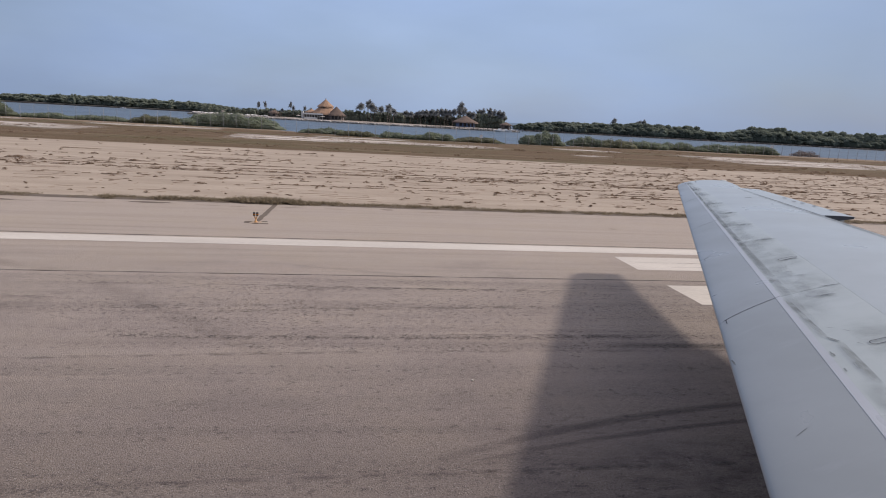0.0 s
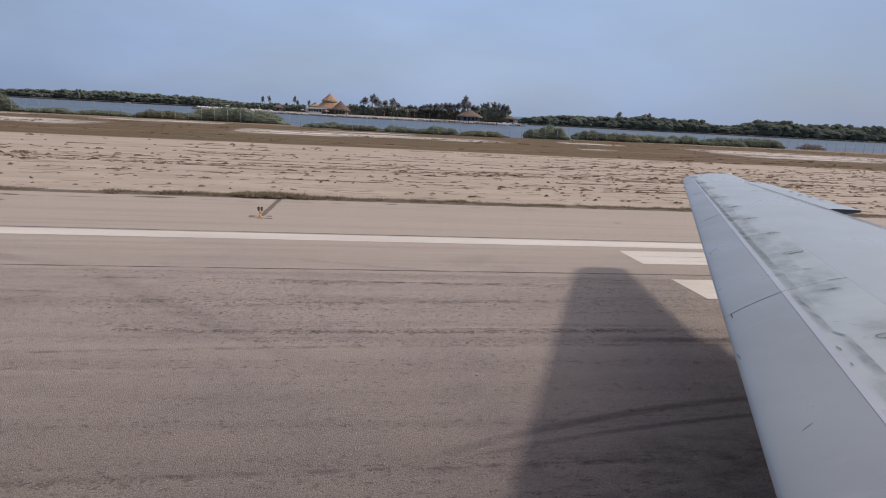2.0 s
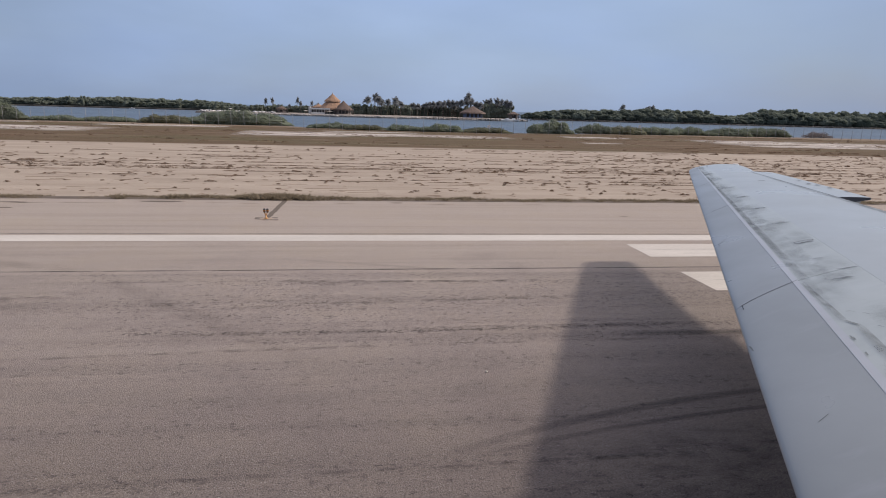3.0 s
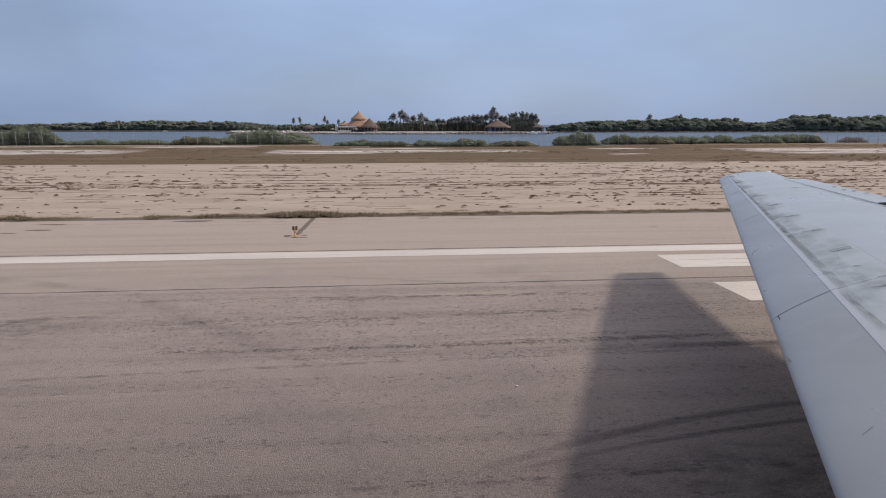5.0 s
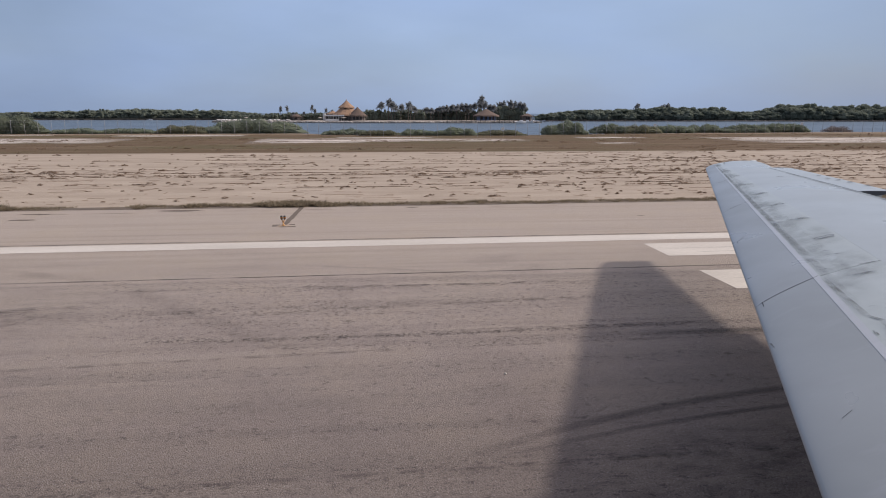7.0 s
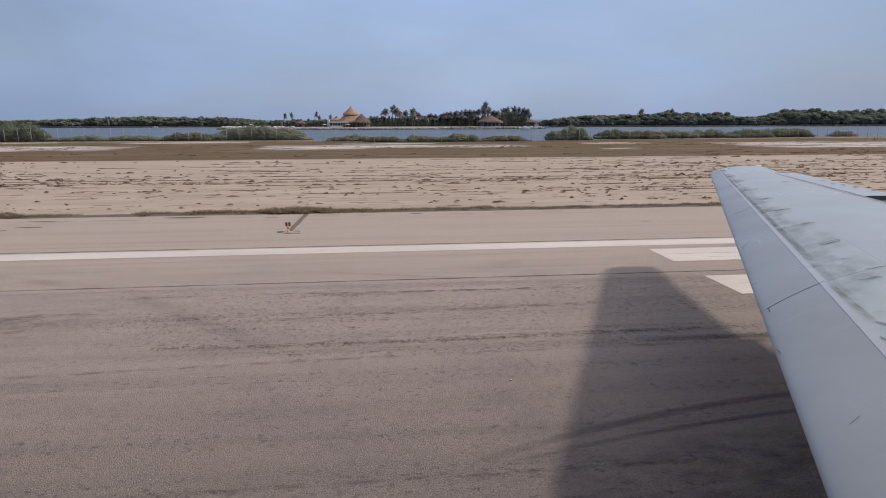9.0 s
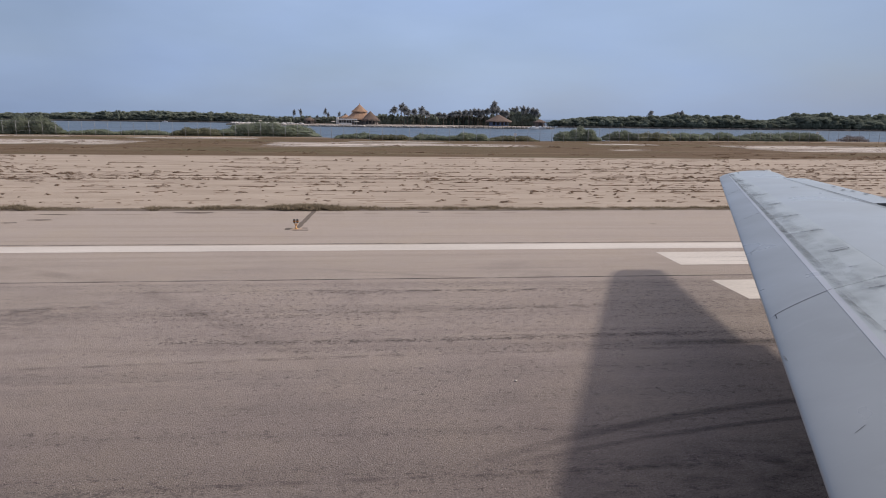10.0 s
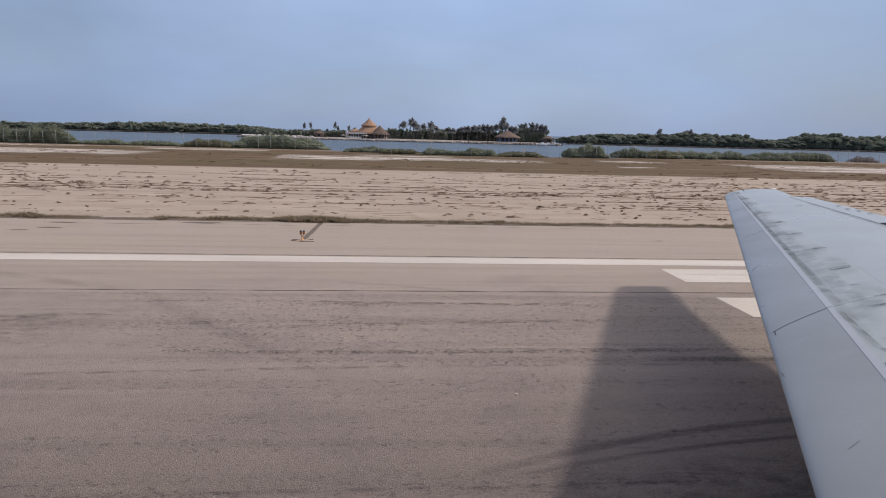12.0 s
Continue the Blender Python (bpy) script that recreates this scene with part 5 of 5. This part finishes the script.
def thatched_house(x, y, tiers, wall_r, wall_h, roof_mat, wall_mat, label, openings):
    t = thing("thatched_pavilion", label, "pavilion", at=(x, y, 0.45))
    part("roof", thatch_roof("roof", tiers, roof_mat, (x, y)), t)
    w = part("wall", lathe("wall", [(wall_r, -0.1), (wall_r, wall_h)], wall_mat, 24, False), t)
    for k in range(openings):
        a = -math.pi / 2 + (k - (openings - 1) / 2) * 0.42
        o = part("opening", box("opening", (-0.55, -0.05, 0.5), (0.55, 0.05, wall_h - 0.35), M_DARKOPEN, 0.02), w, "dark shaded opening")
        o.location = ((wall_r + 0.0) * math.cos(a), (wall_r + 0.0) * math.sin(a), 0)
        o.rotation_euler = (0, 0, a + math.pi / 2)
    for k in range(14):
        a = 6.2832 * k / 14
        p = part("post", lathe("post", [(0.11, 0), (0.10, wall_h + 0.3)], M_TIMBER, 7, True), t)
        p.location = ((wall_r + 0.9) * math.cos(a), (wall_r + 0.9) * math.sin(a), 0)
    return t


thatched_house(-11.3, 290, [(6.5, 2.6, 2.7, 5.7), (3.7, 5.85, 0.10, 9.0), (0.16, 8.9, 0.06, 9.5)], 5.4, 2.9, M_THATCH, M_GREYWALL, "large two-tiered thatched pavilion with grey walls", 5)
thatched_house(-6.4, 286, [(4.3, 2.3, 0.12, 6.0)], 3.4, 2.3, M_THATCH_OLD, M_GREYWALL, "smaller conical thatched pavilion with grey walls", 3)
thatched_house(51.7, 285.5, [(6.1, 2.35, 0.15, 5.3)], 4.5, 2.4, M_THATCH_OLD, M_BLUEWALL, "thatched waterside hut with blue walls", 4)
thatched_house(-18.0, 299, [(3.2, 3.0, 0.12, 4.4)], 2.3, 3.0, M_THATCH, M_GREYWALL, "small thatched shelter among shrubs", 2)
thatched_house(-34.5, 297, [(2.4, 1.9, 0.12, 3.1)], 1.7, 1.9, M_THATCH_OLD, M_GREYWALL, "small weathered thatched beach shelter", 1)
thatched_house(70.4, 284, [(2.9, 2.2, 0.12, 3.4)], 2.1, 2.2, M_THATCH_OLD, M_GREYWALL, "small weathered thatched shelter by the pier", 2)


def beach_bar(x, y):
    t = thing("beach_house", "low white beach building with flat roof", "building", at=(x, y, 0.5))
    t.scale = (0.68, 1, 1)
    part("wall", box("wall", (-5.9, 0.6, -0.1), (5.9, 4.0, 1.9), M_GREYWALL, 0.02), t, "shaded grey back wall")
    part("roof", box("roof", (-6.2, -0.9, 1.95), (6.2, 4.3, 2.55), M_WHITEWALL, 0.05), t, "white flat roof")
    for k in range(8):
        part("post", box("post", (-5.9 + k * 1.67, -0.8, -0.1), (-5.68 + k * 1.67, -0.6, 1.95), M_WHITEWALL, 0.02), t)
    part("parapet", box("parapet", (-5.9, -0.95, -0.1), (2.6, -0.82, 0.75), M_WHITEWALL, 0.02), t, "low white front wall")
    part("side_block", box("side_block", (-7.6, 0.2, -0.1), (-6.25, 3.6, 3.1), M_WHITEWALL, 0.04), t, "taller white end block")
    for k in range(5):
        part("window", box("window", (-5.2 + k * 2.2, 0.55, 0.5), (-3.9 + k * 2.2, 0.62, 1.5), M_DARKOPEN, 0.01), t, "dark window opening")


beach_bar(-16.4, 284.5)
rk = random.Random(51)
for k in range(6):
    x = rk.choice((rk.uniform(-58, -46), rk.uniform(-24, -12)))
    t = thing("beach_umbrella", "pale beach umbrella on the island shore", "umbrella", "umbrellas on the beach", at=(x, 287.5 - 0.06 * (x + 60) + rk.uniform(-0.8, 2.5) - (2.0 if x > -30 else 0), 0.5))
    part("canopy", lathe("canopy", [(1.1, 1.15), (1.05, 1.2), (0.55, 1.42), (0.04, 1.55)], M_CONCRETE, 8, False), t)
    part("pole", lathe("pole", [(0.04, 0.0), (0.035, 1.5)], M_TIMBER, 6), t)


# rim of rocks along the island, and its pier
def rock_mesh(seed, material=None):
    r = random.Random(seed)
    bm = bmesh.new()
    bmesh.ops.create_icosphere(bm, subdivisions=1, radius=0.5)
    for v in bm.verts:
        v.co *= r.uniform(0.75, 1.2)
        v.co.z *= 0.6
    return of_bmesh("rock", bm, material or M_ROCK)


ROCKS = [rock_mesh(60 + k) for k in range(4)]
PALE_ROCKS = [rock_mesh(70 + k, M_LIME) for k in range(4)]
x = -66.0
while x < 76:
    y = 287.2 + (286 - 280) / 35 * (-60 - x) / 1 * 1 if x < -60 else (286.2 - (x + 60) * 6 / 35 if x < -25 else (280.2 - (x + 25) * 4 / 25 if x < 0 else 276.3 + x * 0.04))
    ob = new("rock", rk.choice(ROCKS))
    s = rk.uniform(0.8, 1.9)
    ob.location, ob.scale, ob.rotation_euler = (x, y + rk.uniform(-0.5, 0.5), -0.35 + 0.2 * s), (s * 1.5, s, s), (0, 0, rk.uniform(0, 6))
    tagged(ob, "pale weathered boulder on the island rim", "rock", "rocks along the island rim")
    x += rk.uniform(0.55, 0.95)


for _ in range(70):
    x = rk.uniform(-68, -36)
    ob = new("rock", rk.choice(PALE_ROCKS))
    s = rk.uniform(0.7, 1.5)
    ob.location, ob.scale, ob.rotation_euler = (x, 288.6 - 0.13 * (x + 60) + rk.uniform(-0.6, 2.0), 0.5 + 0.15 * s), (s * 1.6, s, s), (0, 0, rk.uniform(0, 6))
    tagged(ob, "bleached white boulder on the island beach", "rock", "rocks along the island rim")


def pier(x0, x1, y, step=2.1):
    t = thing("pier", "low dark timber pier on posts over the water", "pier", at=(0, y, 0))
    part("deck", box("deck", (x0, -0.7, 0.28), (x1, 0.7, 0.42), M_TIMBER, 0.02), t)
    post = lathe("post", [(0.13, -1.8), (0.12, 0.95)], M_TIMBER, 7)
    for k in range(int((x1 - x0) / step)):
        ob = part("post", post, t)
        ob.location = (x0 + 0.5 + k * step, -0.62, rk.uniform(-0.2, 0.1))


pier(32, 78, 274.5)
pier(76, 96, 300)
pier(96, 330, 325, 7.5)


def boat(x, y, turn, size=1.0):
    t = thing("motor_boat", "small white motor boat moored by the pier", "boat", "boats by the pier", at=(x, y, -0.42), turn=turn, size=size)
    rows = []
    for q in np.linspace(0, 1, 9):
        w = 0.95 * (1 - q ** 3.2)
        xx = -2.6 + 5.2 * q
        sheer = 0.75 + 0.25 * q
        rows.append([(xx, -w, sheer), (xx, -w * 0.8, 0.2), (xx, 0, -0.15), (xx, w * 0.8, 0.2), (xx, w, sheer), (xx, w * 0.85, sheer - 0.02), (xx, 0, sheer - 0.25), (xx, -w * 0.85, sheer - 0.02), (xx, -w, sheer)])
    part("hull", sheet("hull", rows, M_BOAT, False), t)
    part("cabin", box("cabin", (-0.7, -0.55, 0.6), (0.7, 0.55, 1.35), M_BOAT, 0.12), t)
    part("windscreen", box("windscreen", (0.62, -0.48, 0.95), (0.73, 0.48, 1.3), M_DARKOPEN, 0.02), t, "dark windscreen")


boat(64.6, 271, 0.2)
boat(67.6, 272, 2.9)
boat(72, 280, 0.1)
boat(-124, 372, 0.0, 0.6)
